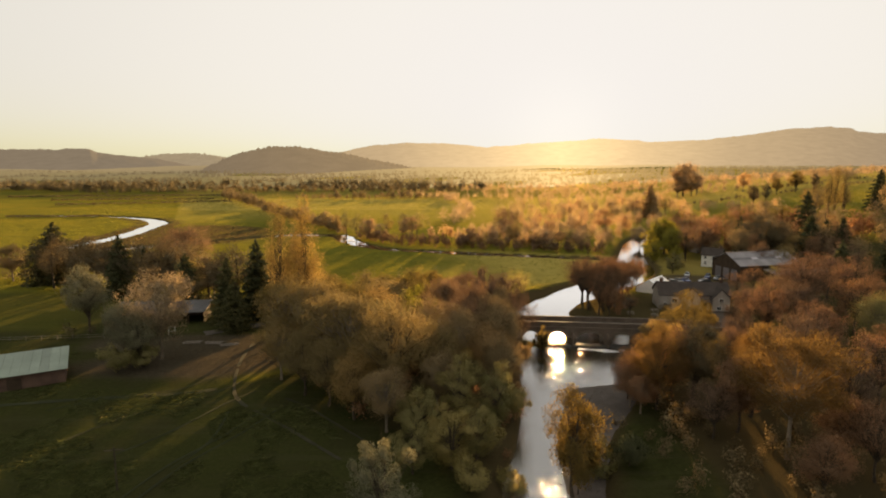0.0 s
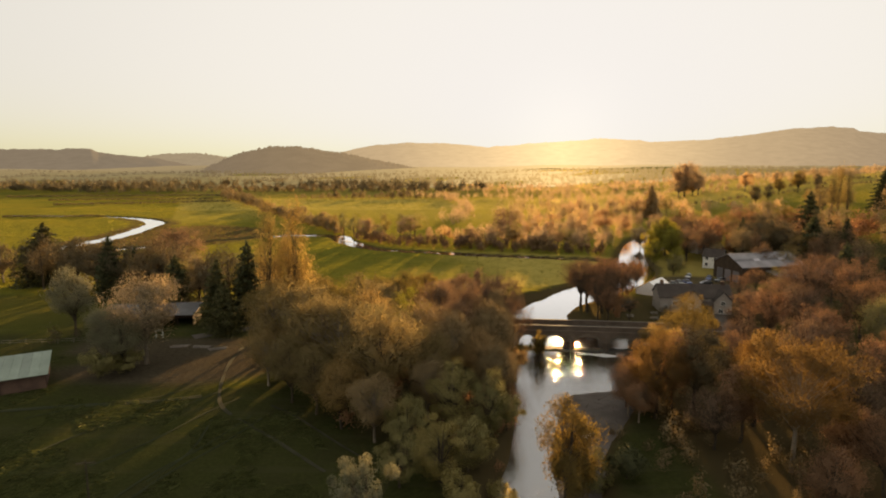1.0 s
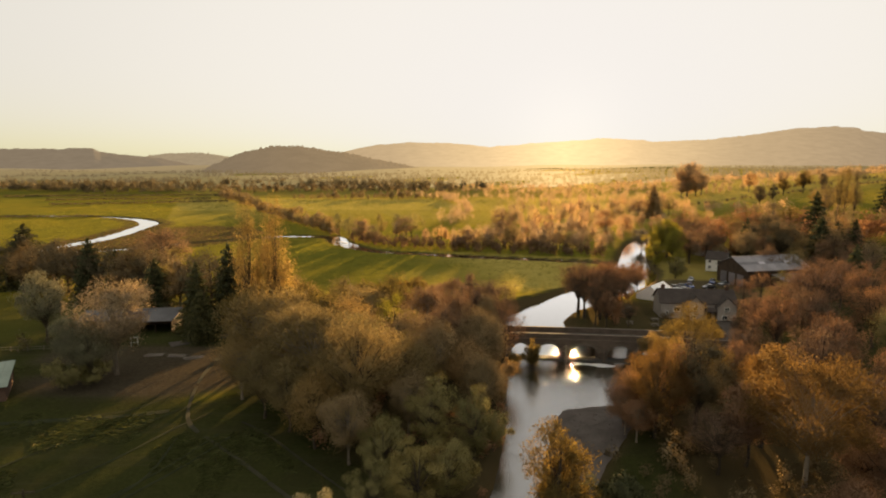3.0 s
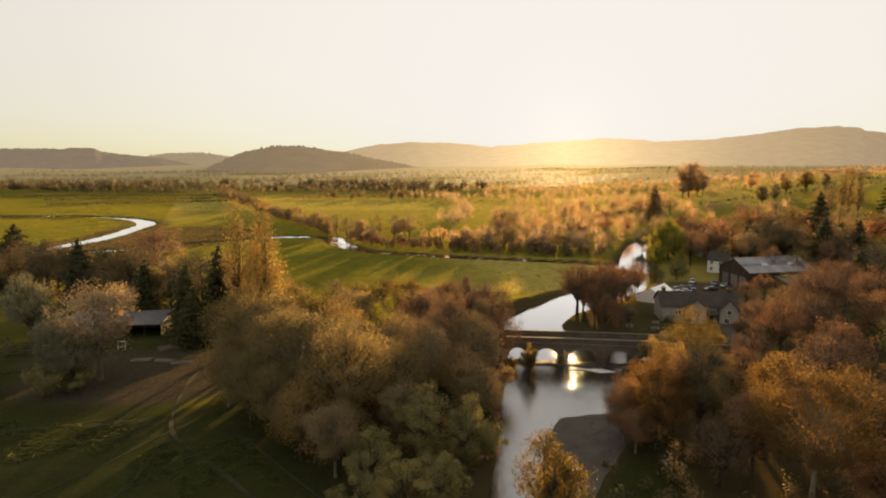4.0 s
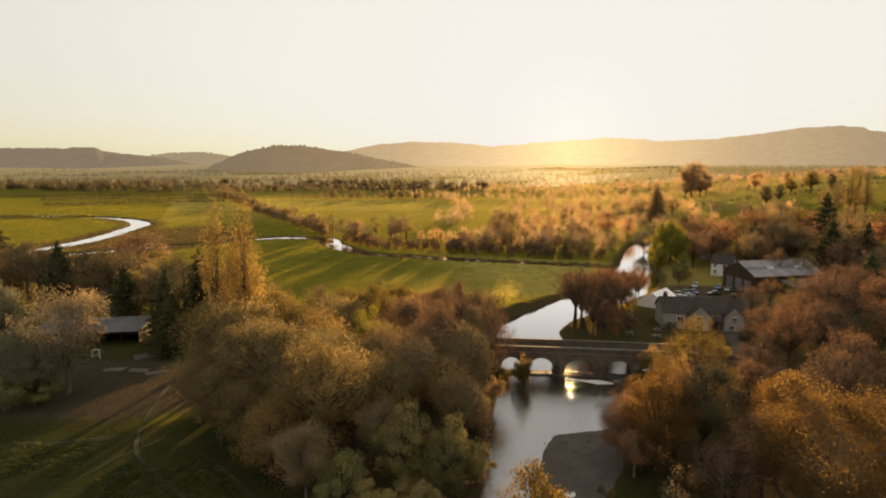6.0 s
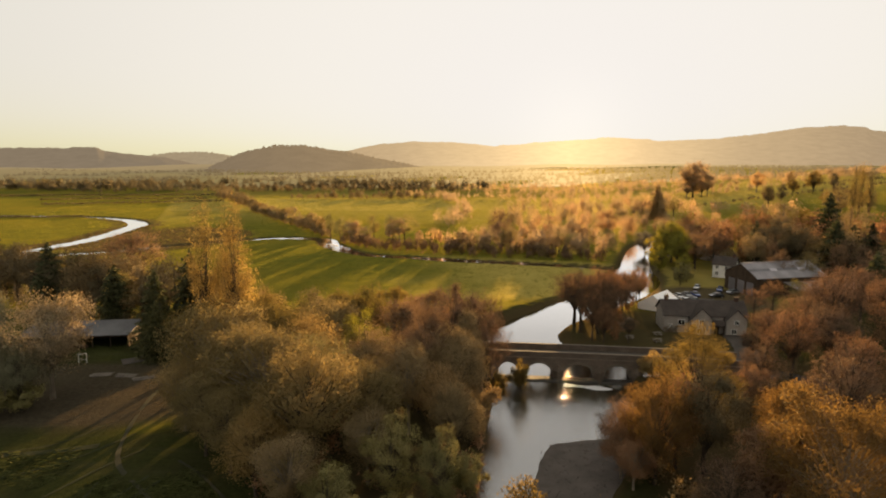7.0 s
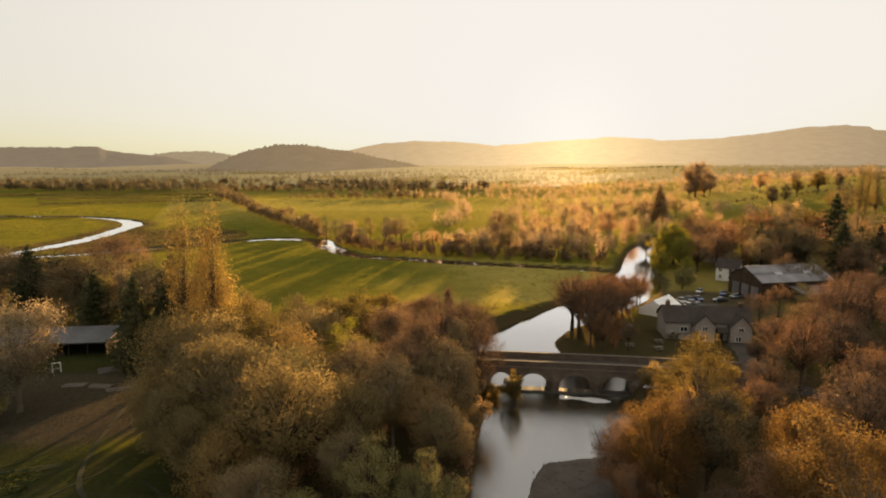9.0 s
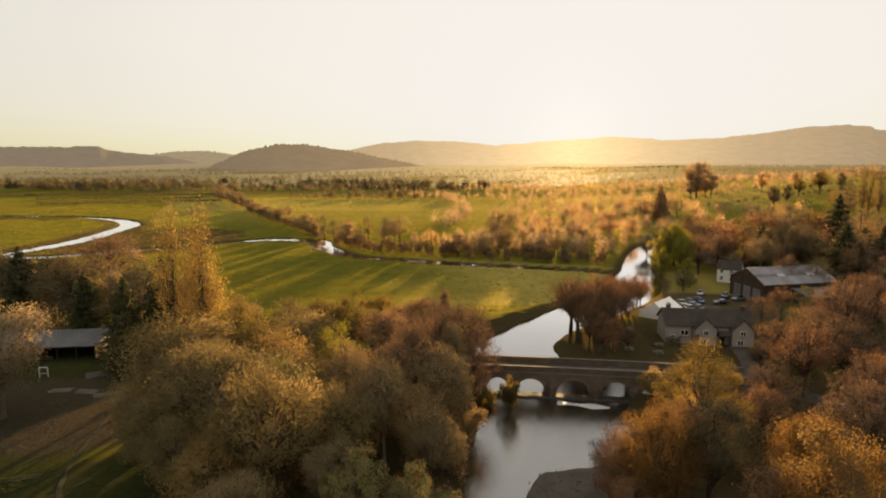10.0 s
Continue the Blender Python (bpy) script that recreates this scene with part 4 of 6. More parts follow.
# ---------------------------------------------------------------- trees
def tube(verts, faces, pts, radii, sides=5):
    start = len(verts)
    pts = [Vector(p) for p in pts]
    n = len(pts)
    for k, (p, r) in enumerate(zip(pts, radii)):
        d = (pts[min(k + 1, n - 1)] - pts[max(k - 1, 0)]).normalized()
        a = d.orthogonal().normalized()
        b = d.cross(a)
        for s in range(sides):
            w = s * math.tau / sides
            verts.append(tuple(p + r * (math.cos(w) * a + math.sin(w) * b)))
    for k in range(n - 1):
        for s in range(sides):
            i, j = start + k * sides + s, start + k * sides + (s + 1) % sides
            faces.append((i, j, j + sides, i + sides))


def leaves_mesh(name, centres, sizes, length, width, rng, mat, rise=0.0, outward=None, rounding=None):
    """Small pointed leaves or sprays, turned at random about their places."""
    n = len(centres)
    d = rng.normal(0, 1, (n, 3))
    if outward is not None:
        d = d * 0.55 + outward
    d[:, 2] += rise
    d /= np.linalg.norm(d, axis=1)[:, None]
    e = np.cross(d, rng.normal(0, 1, (n, 3)))
    e /= np.linalg.norm(e, axis=1)[:, None]
    f = np.cross(d, e)
    L, W = (length * sizes)[:, None], (width * sizes)[:, None]
    v = np.stack([centres - d * L / 2 - e * W / 2, centres - d * L / 2 + e * W / 2, centres + d * L / 2 + f * W * 0.3], 1)
    if rounding is not None:
        flat = np.cross(v[:, 1] - v[:, 0], v[:, 2] - v[:, 0])
        flat /= np.linalg.norm(flat, axis=1)[:, None] + 1e-9
        away = (flat * rounding).sum(1) < 0
        v[away] = v[away][:, ::-1]
        flat[away] *= -1
        soft = flat * 0.25 + rounding
        soft /= np.linalg.norm(soft, axis=1)[:, None]
    v = v.reshape(-1, 3)
    faces = np.arange(n * 3).reshape(-1, 3)
    me = bpy.data.meshes.new(name)
    me.vertices.add(len(v)); me.vertices.foreach_set("co", v.ravel())
    me.loops.add(faces.size); me.loops.foreach_set("vertex_index", faces.ravel().astype(np.int32))
    me.polygons.add(len(faces)); me.polygons.foreach_set("loop_start", np.arange(len(faces)) * 3)
    me.update(calc_edges=True)
    me.materials.append(mat)
    if rounding is not None:
        # the sprays shade together, as a crown of fine twigs does
        me.polygons.foreach_set("use_smooth", [True] * n)
        me.normals_split_custom_set_from_vertices(np.repeat(soft, 3, axis=0).tolist())
    return me


def skeleton_mesh(name, ends, base_h, height, r0, rng, mat, trunk_to=0.75, twigs=3, lean=0.03):
    """Trunk, limbs to each end point, and forked twigs on them. Unit tree: height 1."""
    verts, faces = [], []
    top = Vector((rng.normal(0, lean), rng.normal(0, lean), trunk_to * height))
    spine = [Vector((0, 0, -0.03)), Vector((rng.normal(0, lean * 0.4), rng.normal(0, lean * 0.4), base_h)), top * 0.75 + Vector((0, 0, 0.06)), top]
    tube(verts, faces, spine, [r0 * 1.25, r0 * 0.85, r0 * 0.5, r0 * 0.16], 7)
    for e in ends:
        e = Vector(e)
        t = min(0.97, max(0.12, 0.18 + 0.6 * rng.random() * (e.z / max(trunk_to, 0.3))))
        z = base_h * 0.8 + (trunk_to - base_h * 0.8) * t * 0.85
        root = Vector((spine[1].x * 0.5, spine[1].y * 0.5, min(z, e.z * 0.92)))
        mid = root.lerp(e, 0.5) + Vector((rng.normal(0, 0.012), rng.normal(0, 0.012), 0.03))
        r = r0 * (0.34 - 0.2 * t)
        tube(verts, faces, [root, mid, e], [r, r * 0.6, r * 0.2], 4)
        for k in range(twigs):
            s = rng.uniform(0.4, 1.0)
            p = root.lerp(e, s) + Vector((0, 0, 0.03 * (1 - abs(2 * s - 1))))
            q = p + (e - root) * rng.uniform(0.15, 0.35) + Vector(rng.normal(0, 0.05, 3))
            tube(verts, faces, [p, q], [r * 0.35, r * 0.1], 3)
    me = bpy.data.meshes.new(name)
    me.from_pydata(verts, [], faces)
    me.materials.append(mat)
    me.polygons.foreach_set("use_smooth", [True] * len(me.polygons))
    return me


FORMS = {
    # crown: bottom, top, radius, shape power; clumps, leaves, leaf length and width (share of a tree 14 m high), clump spread
    "broad": dict(lo=0.10, r=0.42, clumps=76, leaves=12000, length=0.0195, width=0.0105, spread=0.066, trunk=0.022),
    "round": dict(lo=0.01, r=0.42, clumps=60, leaves=12500, length=0.0165, width=0.0125, spread=0.055, trunk=0.022),
    "dome": dict(lo=0.26, r=0.44, clumps=74, leaves=13000, length=0.0165, width=0.0125, spread=0.055, trunk=0.016),
    "tall": dict(lo=0.07, r=0.26, clumps=54, leaves=8500, length=0.020, width=0.0115, spread=0.058, trunk=0.02),
    "poplar": dict(lo=0.04, r=0.115, clumps=90, leaves=6500, length=0.0125, width=0.0036, spread=0.030, trunk=0.006),
    "conifer": dict(lo=0.03, r=0.31, clumps=0, leaves=8000, length=0.040, width=0.014, spread=0.02, trunk=0.02),
    "bare": dict(lo=0.22, r=0.46, clumps=100, leaves=6000, length=0.028, width=0.0024, spread=0.045, trunk=0.020),
    "twiggy": dict(lo=0.12, r=0.44, clumps=90, leaves=9500, length=0.026, width=0.0048, spread=0.060, trunk=0.020),
    "shrub": dict(lo=0.02, r=0.62, clumps=34, leaves=4200, length=0.055, width=0.030, spread=0.10, trunk=0.02),
}
tree_cache = {}


def tree_meshes(form, tone, variant, lod):
    key = (form, tone, variant, lod)
    if key in tree_cache:
        return tree_cache[key]
    f = FORMS[form]
    rng = np.random.default_rng(sum(map(ord, form)) * 7 + variant * 101)
    count = {-2: f["leaves"] * 3, -1: f["leaves"] * 8 // 5, 0: f["leaves"], 1: f["leaves"] // 3}[lod]
    grow = {-2: 0.56, -1: 0.78, 0: 1.0, 1: 1.65}[lod]
    bark = M["pale_bark"] if (form == "broad" and variant == 1) or form == "dome" else M["bark"]
    if form == "conifer":
        z = 1 - np.sqrt(rng.random(count)) * (1 - f["lo"])
        rad = f["r"] * (1 - z) ** 0.62 * (0.75 + 0.35 * np.sin(z * 70 + rng.normal(0, 0.5, count)))
        w = rng.random(count) * math.tau
        lob = 1 + 0.22 * np.sin(w * 3 + variant) + 0.12 * np.sin(w * 7 + z * 20)
        k = np.sqrt(rng.uniform(0.25, 1, count)) * rad * lob
        c = np.stack([np.cos(w) * k, np.sin(w) * k, z - k * 0.25], -1)
        out = np.stack([np.cos(w), np.sin(w), -0.3 + 0 * w], -1)
        crown = leaves_mesh("crown", c, rng.uniform(0.6, 1.3, count) * grow, f["length"], f["width"] * 1.6, rng, M[tone], outward=out)
        ends = [(math.cos(a) * f["r"] * (1 - h) * 0.8, math.sin(a) * f["r"] * (1 - h) * 0.8, h) for h, a in zip(np.linspace(0.1, 0.9, 14), np.arange(14) * 2.4)]
        trunk = skeleton_mesh("trunk", ends, 0.1, 1.0, f["trunk"], rng, bark, 0.97, 1)
    else:
        n = f["clumps"]
        mid, hh = (1 + f["lo"]) / 2, (1 - f["lo"]) / 2
        cs, tries = [], 0
        lobes = rng.normal(0, 1, (8, 3)); lobes[:, 2] = np.abs(lobes[:, 2]); lobes /= np.linalg.norm(lobes, axis=1)[:, None]
        while len(cs) < n:
            d = rng.normal(0, 1, 3); d /= np.linalg.norm(d)
            if d[2] < {"broad": -0.8, "round": -1.0, "shrub": -1.0, "tall": -0.8}.get(form, -0.55):
                continue
            bulge = (0.76 if form in ("round", "dome") else 0.50) + (0.28 if form in ("round", "dome") else 0.56) * max(0, (lobes @ d).max()) ** 4
            k = rng.uniform(0.3, 1.0) ** 0.45 * bulge
            p = d * k
            z = mid + p[2] * hh * 0.97
            taper = 1.0
            if form == "poplar":
                taper = (1.15 - 0.75 * max(0, (z - 0.45) / 0.55))
            if form == "tall":
                taper = 1.1 - 0.55 * max(0, (z - 0.5) / 0.5)
            cs.append((p[0] * f["r"] * taper, p[1] * f["r"] * taper, z))
        cs = np.array(cs)
        which = rng.integers(0, n, count)
        size = rng.uniform(0.5, 1.4, n)[which]
        stretch = np.array([1, 1, 1.5 if form == "poplar" else 0.85])
        way = rng.normal(0, 1, (count, 3))
        way *= (rng.random(count) ** 0.45 / np.linalg.norm(way, axis=1))[:, None]
        c = cs[which] + way * 2.0 * f["spread"] * size[:, None] * stretch
        c[:, 2] = np.clip(c[:, 2], 0.01, 1.06)
        out = c - np.array([0, 0, mid - 0.25 * hh])
        out /= np.linalg.norm(out, axis=1)[:, None]
        crown = leaves_mesh("crown", c, rng.uniform(0.6, 1.4, count) * grow, f["length"], f["width"] * (0.6 if lod == 1 else 1.0), rng, M[tone], rounding=out, rise=0.35 if form != "shrub" else 0.0, outward=out * (0.55 if form != "shrub" else 0.4))
        trunk = skeleton_mesh("trunk", cs[:: 1 if lod < 1 or form == "bare" else 5], max(0.1, f["lo"]), 1.0, f["trunk"], rng, bark, 0.8, (6 if form in ("bare", "twiggy") else 2) if lod < 1 else 0)
    tree_cache[key] = (trunk, crown)
    return tree_cache[key]


tree_rng = random.Random(11)


def tree(form, tone, x, y, h, w=1.0, label="", lod=None, name="tree", group="", z=None):
    """A tree of height h; w widens its crown."""
    lod = (1 if y > 170 else -1 if y < 126 and form in ("broad", "round", "tall", "dome") else 0) if lod is None else lod
    trunk, crown = tree_meshes(form, tone, tree_rng.randrange(2 if lod < 1 else 3), lod)
    base = new(name)
    base.empty_display_size = 0.5
    base.matrix_world = Matrix.LocRotScale((x, y, ground_z(x, y) - 0.1 if z is None else z), Euler((0, 0, tree_rng.uniform(0, math.tau))), (h * w, h * w, h))
    tagged(base, label or LABELS.get((form, tone), f"{tone} {form} tree in the evening light"), "shrub" if form == "shrub" else "tree", group)
    for nm, me in (("trunk", trunk), ("crown", crown)):
        o = new(nm, me)
        o.parent = base
    return base


LABELS = {
    ("broad", "brown"): "broad brown-twigged tree with thin spring leaf",
    ("broad", "russet"): "spreading russet-brown tree with thin crown",
    ("broad", "golden"): "broad tree with golden leaves lit from behind",
    ("broad", "orange"): "broad tree with orange-gold leaves in low sun",
    ("broad", "ivy"): "dark ivy-clad tree on the river bank",
    ("broad", "pale"): "wide tree covered in pale pinkish blossom",
    ("broad", "grey"): "soft grey-green tree coming into leaf",
    ("broad", "olive"): "broad olive-green tree in thin leaf",
    ("round", "olive"): "rounded olive-green willow beside the river",
    ("round", "green"): "rounded fresh green willow lit from behind",
    ("round", "golden"): "rounded golden-green willow in leaf",
    ("round", "brown"): "rounded brown tree in thin leaf",
    ("round", "russet"): "rounded russet tree in thin leaf",
    ("tall", "olive"): "tall narrow olive-green tree coming into leaf",
    ("round", "grey"): "rounded grey-green willow coming into leaf",
    ("tall", "ivy"): "tall narrow tree clad in ivy",
    ("tall", "brown"): "tall narrow brown-twigged tree",
    ("tall", "russet"): "tall narrow russet tree in bud",
    ("tall", "golden"): "tall narrow golden-leaved tree",
    ("tall", "orange"): "tall narrow orange-leaved tree",
    ("poplar", "poplar"): "very tall slender golden poplar",
    ("poplar", "brown"): "slender brown poplar in thin leaf",
    ("conifer", "dark"): "dark green pointed conifer with dense needles",
    ("bare", "brown"): "bare spreading tree leaning over the water",
    ("shrub", "olive"): "low olive-green bush in thin leaf",
    ("shrub", "golden"): "low golden bush beside the bridge",
    ("shrub", "dark"): "low dark evergreen bush on the bank",
    ("shrub", "brown"): "low brown bush in the hedgerow",
    ("shrub", "grey"): "low grey-green bush on the bank",
    ("bare", "under"): "bare dark tree on the bank of the pool",
    ("shrub", "ivy"): "low dark ivy-covered bush in the hedge",
    ("twiggy", "under"): "bare brown tree with a haze of fine twigs",
    ("twiggy", "russet"): "bare reddish-brown tree with fine twigs",
    ("twiggy", "dusk_twig"): "bare mauve-brown tree with a haze of fine twigs",
    ("bare", "dusk_twig"): "bare dark tree with fine branches over the pool",
    ("broad", "under"): "dull brown tree in shade on the bank",
    ("tall", "under"): "narrow dull brown tree in shade",
    ("broad", "shade"): "dark ivy-covered tree in deep shade",
    ("tall", "shade"): "tall dark ivy-covered tree",
    ("broad", "bronze"): "broad bronze-brown tree with its top lit gold",
    ("dome", "bronze"): "domed bronze tree with pale trunk and gold-lit rim",
    ("round", "bronze"): "rounded bronze tree with its rim lit gold",
    ("tall", "green"): "tall golden-green willow lit from behind",
    ("tall", "mist_twig"): "narrow hazy brown tree along the stream",
    ("broad", "straw"): "straw-coloured tree in thin leaf, paled by haze",
    ("round", "mist_twig"): "great rounded hazy tree on the rise",
    ("conifer", "ivy"): "tall pointed conifer in the warm evening haze",
    ("round", "shade"): "dark round-topped pine on the slope",
    ("twiggy", "mist_twig"): "great domed tree with a haze of twigs on the rise",
    ("broad", "mist_twig"): "hazy grey-brown tree on the rise",
}

inn()
# beside the yard
tree("broad", "pale", -57.5, 117.5, 19.0, 1.0)
tree("broad", "grey", -63.5, 115.0, 14.0, 0.85)
tree("broad", "grey", -60.0, 113.5, 11.5, 0.95)
tree("shrub", "olive", -62.0, 109.5, 6.0, 0.9)
tree("broad", "grey", -84.0, 138.0, 17.0, 0.85)
tree("shrub", "olive", -58.5, 112.0, 5.0, 1.0)
tree("conifer", "dark", -132.0, 201.0, 21.0, 1.6, lod=0)
tree("conifer", "dark", -70.0, 160.0, 16.0, 1.1, lod=0)
tree("conifer", "dark", -97.0, 177.0, 18.5, 1.1, lod=0)
tree("conifer", "dark", -90.0, 178.0, 15.0, 0.8, lod=0)
tree("conifer", "dark", -47.5, 150.0, 20.8, 0.95)
tree("conifer", "dark", -54.0, 147.0, 17.0, 0.95)
tree("conifer", "dark", -50.0, 139.0, 12.0, 1.2)
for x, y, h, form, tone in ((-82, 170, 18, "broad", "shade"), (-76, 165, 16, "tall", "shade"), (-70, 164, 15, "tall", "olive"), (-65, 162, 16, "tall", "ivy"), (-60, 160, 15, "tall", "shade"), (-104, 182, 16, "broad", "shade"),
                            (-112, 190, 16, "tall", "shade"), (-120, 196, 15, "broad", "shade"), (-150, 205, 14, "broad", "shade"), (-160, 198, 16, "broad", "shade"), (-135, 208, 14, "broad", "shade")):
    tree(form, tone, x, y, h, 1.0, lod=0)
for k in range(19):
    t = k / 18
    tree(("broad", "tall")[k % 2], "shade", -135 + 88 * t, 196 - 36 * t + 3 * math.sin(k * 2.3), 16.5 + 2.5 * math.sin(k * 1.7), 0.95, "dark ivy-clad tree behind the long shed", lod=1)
tree("twiggy", "russet", -87.6, 200.0, 22.0, 0.95, lod=0)
# two tall poplars
tree("poplar", "poplar", -30.5, 130.0, 33.0, 1.0)
tree("poplar", "poplar", -36.5, 131.5, 32.5, 1.0)
tree("poplar", "brown", -33.0, 134.0, 26.0, 1.1)
# the wooded left bank
for x, y, h, w, form, tone in ((-28, 113.5, 18.5, 1.15, "broad", "brown"), (-16, 101, 19, 1.0, "broad", "brown"), (-8.5, 94, 19, 0.9, "broad", "brown"), (-12, 112, 17, 1.0, "broad", "brown"), (-33, 122, 17, 1.05, "broad", "golden"),
                               (-23, 124, 17, 1.0, "broad", "golden"), (-13, 126, 16, 1.0, "broad", "brown"), (-5.5, 121.5, 15.5, 0.7, "round", "green"), (-3, 112, 15, 0.9, "broad", "ivy"), (3, 106, 15, 0.8, "broad", "ivy"),
                               (10, 112, 15, 0.8, "broad", "ivy"), (6, 121, 16, 0.8, "broad", "russet"), (12, 124, 16, 0.65, "tall", "ivy"), (0, 131, 15, 0.9, "broad", "russet"), (-8, 138, 16, 0.9, "broad", "golden"),
                               (-18, 140, 15, 0.9, "broad", "brown"), (-3, 152, 13, 0.9, "broad", "golden"), (10, 160, 12, 0.7, "tall", "russet"), (6, 150, 13, 0.9, "broad", "russet"), (15, 152, 10, 0.9, "bare", "brown"),
                               (-30, 146, 14, 0.9, "broad", "brown"), (-16, 152, 12, 0.9, "broad", "golden"), (-3.5, 80, 9, 0.9, "round", "olive"),
                               (10, 98, 11, 0.8, "broad", "ivy"), (-38, 140, 14, 0.9, "broad", "brown"),
                               (-20, 108, 17, 1.0, "broad", "brown"), (-2, 100, 14, 0.9, "broad", "brown"), (-18, 118, 17, 1.0, "broad", "golden"), (4, 114, 15, 0.9, "broad", "russet"), (-10, 104, 16, 1.0, "broad", "olive"),
                               (14, 132, 18, 0.7, "twiggy", "dusk_twig"), (9.5, 128, 17, 0.75, "twiggy", "dusk_twig"), (15.5, 125, 14, 0.7, "twiggy", "dusk_twig"), (-30, 106, 12, 0.95, "broad", "brown"), (-24, 98.5, 12, 0.95, "broad", "brown"), (-14, 89, 12, 0.95, "broad", "brown"), (-8.5, 84.5, 11, 0.95, "broad", "ivy"), (-19, 94, 12, 0.9, "broad", "brown"), (8, 130, 14, 0.9, "broad", "russet"), (-26, 134, 15, 0.9, "broad", "golden"), (-12, 146, 13, 0.9, "broad", "golden"), (2, 142, 13, 0.9, "broad", "russet"), (12, 144, 11, 0.9, "broad", "ivy"),
                               (8, 104, 12, 0.9, "broad", "ivy"), (13, 116, 13, 0.7, "tall", "ivy"), (-1, 92, 11, 0.9, "broad", "ivy"), (-11, 95, 12, 0.9, "broad", "brown")):
    tree(form, tone, x, y, h, w)
tree("round", "olive", 2.3, 87.5, 11.6, 0.85)
tree("round", "olive", 8.0, 86.0, 10.8, 0.75)
tree("round", "olive", 1.0, 73.5, 8.8, 1.1)
tree("round", "grey", -6.5, 58.0, 12.0, 0.8)
tree("shrub", "olive", 3.5, 68.0, 4.5, 1.0)
for x, y, h, tone in ((-10, 91, 7, "olive"), (-5, 85, 6.5, "olive"), (-16.5, 99, 6, "brown"), (-22.5, 107, 6, "brown"), (-28, 115, 6, "golden"), (-0.5, 78, 5, "olive"), (6, 78, 5.5, "olive"), (11, 90, 6, "olive"), (12, 104, 6.5, "ivy"), (14, 114, 6.5, "ivy"), (9, 72, 4.5, "olive")):
    tree("shrub", tone, x, y, h, 0.85)
tree("round", "olive", -4.0, 72.0, 7.5, 1.0)
tree("round", "olive", 4.5, 76.5, 8.0, 1.0)
tree("shrub", "golden", 21.6, 127.0, 6.6, 0.55, z=WATER - 0.2)
tree("shrub", "golden", 18.0, 129.0, 4.6, 0.8)
tree("shrub", "brown", 45.5, 127.5, 5.5, 0.8)
tree("shrub", "brown", 49.0, 124.0, 6.0, 0.8)
# right bank, near
tree("broad", "bronze", 34.5, 92.3, 14.6, 0.85, lod=-2)
tree("twiggy", "dusk_twig", 32.0, 99.0, 10.5, 0.9)
tree("broad", "under", 31.0, 95.0, 9.0, 0.9)
tree("broad", "under", 38.5, 96.0, 13.0, 0.9)
tree("tall", "shade", 41.5, 94.0, 15.0, 1.1, lod=-2)
tree("twiggy", "dusk_twig", 39.0, 82.0, 9.5, 1.0)
tree("broad", "under", 33.0, 98.0, 9.5, 0.9)
tree("broad", "under", 31.5, 91.0, 7.5, 1.0)
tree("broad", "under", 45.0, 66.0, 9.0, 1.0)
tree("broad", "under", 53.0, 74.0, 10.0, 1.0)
tree("round", "golden", 45.0, 106.0, 16.2, 0.9, lod=-2)
tree("dome", "bronze", 46.3, 76.0, 18.6, 1.0, lod=-2)
tree("tall", "orange", 48.0, 89.2, 16.2, 0.9, lod=-2)
tree("tall", "golden", 16.3, 70.0, 15.5, 0.9, z=WATER - 0.2)
tree("shrub", "golden", 17.0, 70.5, 9.0, 0.55, z=WATER - 0.2)
tree("shrub", "olive", 20.5, 74.0, 6.5, 0.6)
tree("shrub", "dark", 24.5, 74.0, 4.5, 1.1)
tree("tall", "under", 43.5, 84.0, 13.0, 1.0)
for x, y, h, w, form, tone in ((54, 70, 12, 0.9, "twiggy", "dusk_twig"), (58, 82, 13, 0.9, "twiggy", "dusk_twig"), (62, 99, 15.5, 0.9, "twiggy", "dusk_twig"), (55, 96, 11, 1.0, "twiggy", "dusk_twig"), (70, 92, 14, 1.0, "twiggy", "dusk_twig"), (56, 112, 9, 1.0, "twiggy", "dusk_twig"), (62, 121, 9, 1.0, "twiggy", "dusk_twig"),
                               (71, 128, 14, 1.0, "twiggy", "dusk_twig"), (80, 132, 14, 1.0, "twiggy", "dusk_twig"), (72, 112, 14, 0.9, "twiggy", "dusk_twig"), (91, 149, 17, 0.9, "twiggy", "dusk_twig"), (84, 146, 13, 1.0, "twiggy", "russet"),
                               (98, 160, 15, 1.0, "twiggy", "dusk_twig"), (105, 150, 16, 1.0, "twiggy", "dusk_twig"), (95, 134, 15, 1.0, "twiggy", "russet"), (88, 118, 14, 0.9, "broad", "olive"), (110, 168, 15, 1.0, "twiggy", "dusk_twig"),
                               (120, 178, 16, 1.0, "conifer", "dark"), (86, 172, 9, 1.0, "twiggy", "dusk_twig"), (94, 178, 9, 1.0, "twiggy", "russet"), (78, 150, 8, 0.9, "bare", "russet"), (104, 184, 8, 1.0, "broad", "olive"),
                               (116, 190, 11, 1.0, "twiggy", "dusk_twig"), (126, 188, 12, 1.0, "twiggy", "dusk_twig"), (134, 196, 14, 1.0, "twiggy", "dusk_twig")):
    tree(form, tone, x, y, h, w)
tree("twiggy", "dusk_twig", 75.0, 144.0, 10.0, 1.0)
tree("twiggy", "dusk_twig", 69.5, 139.0, 7.0, 1.0)
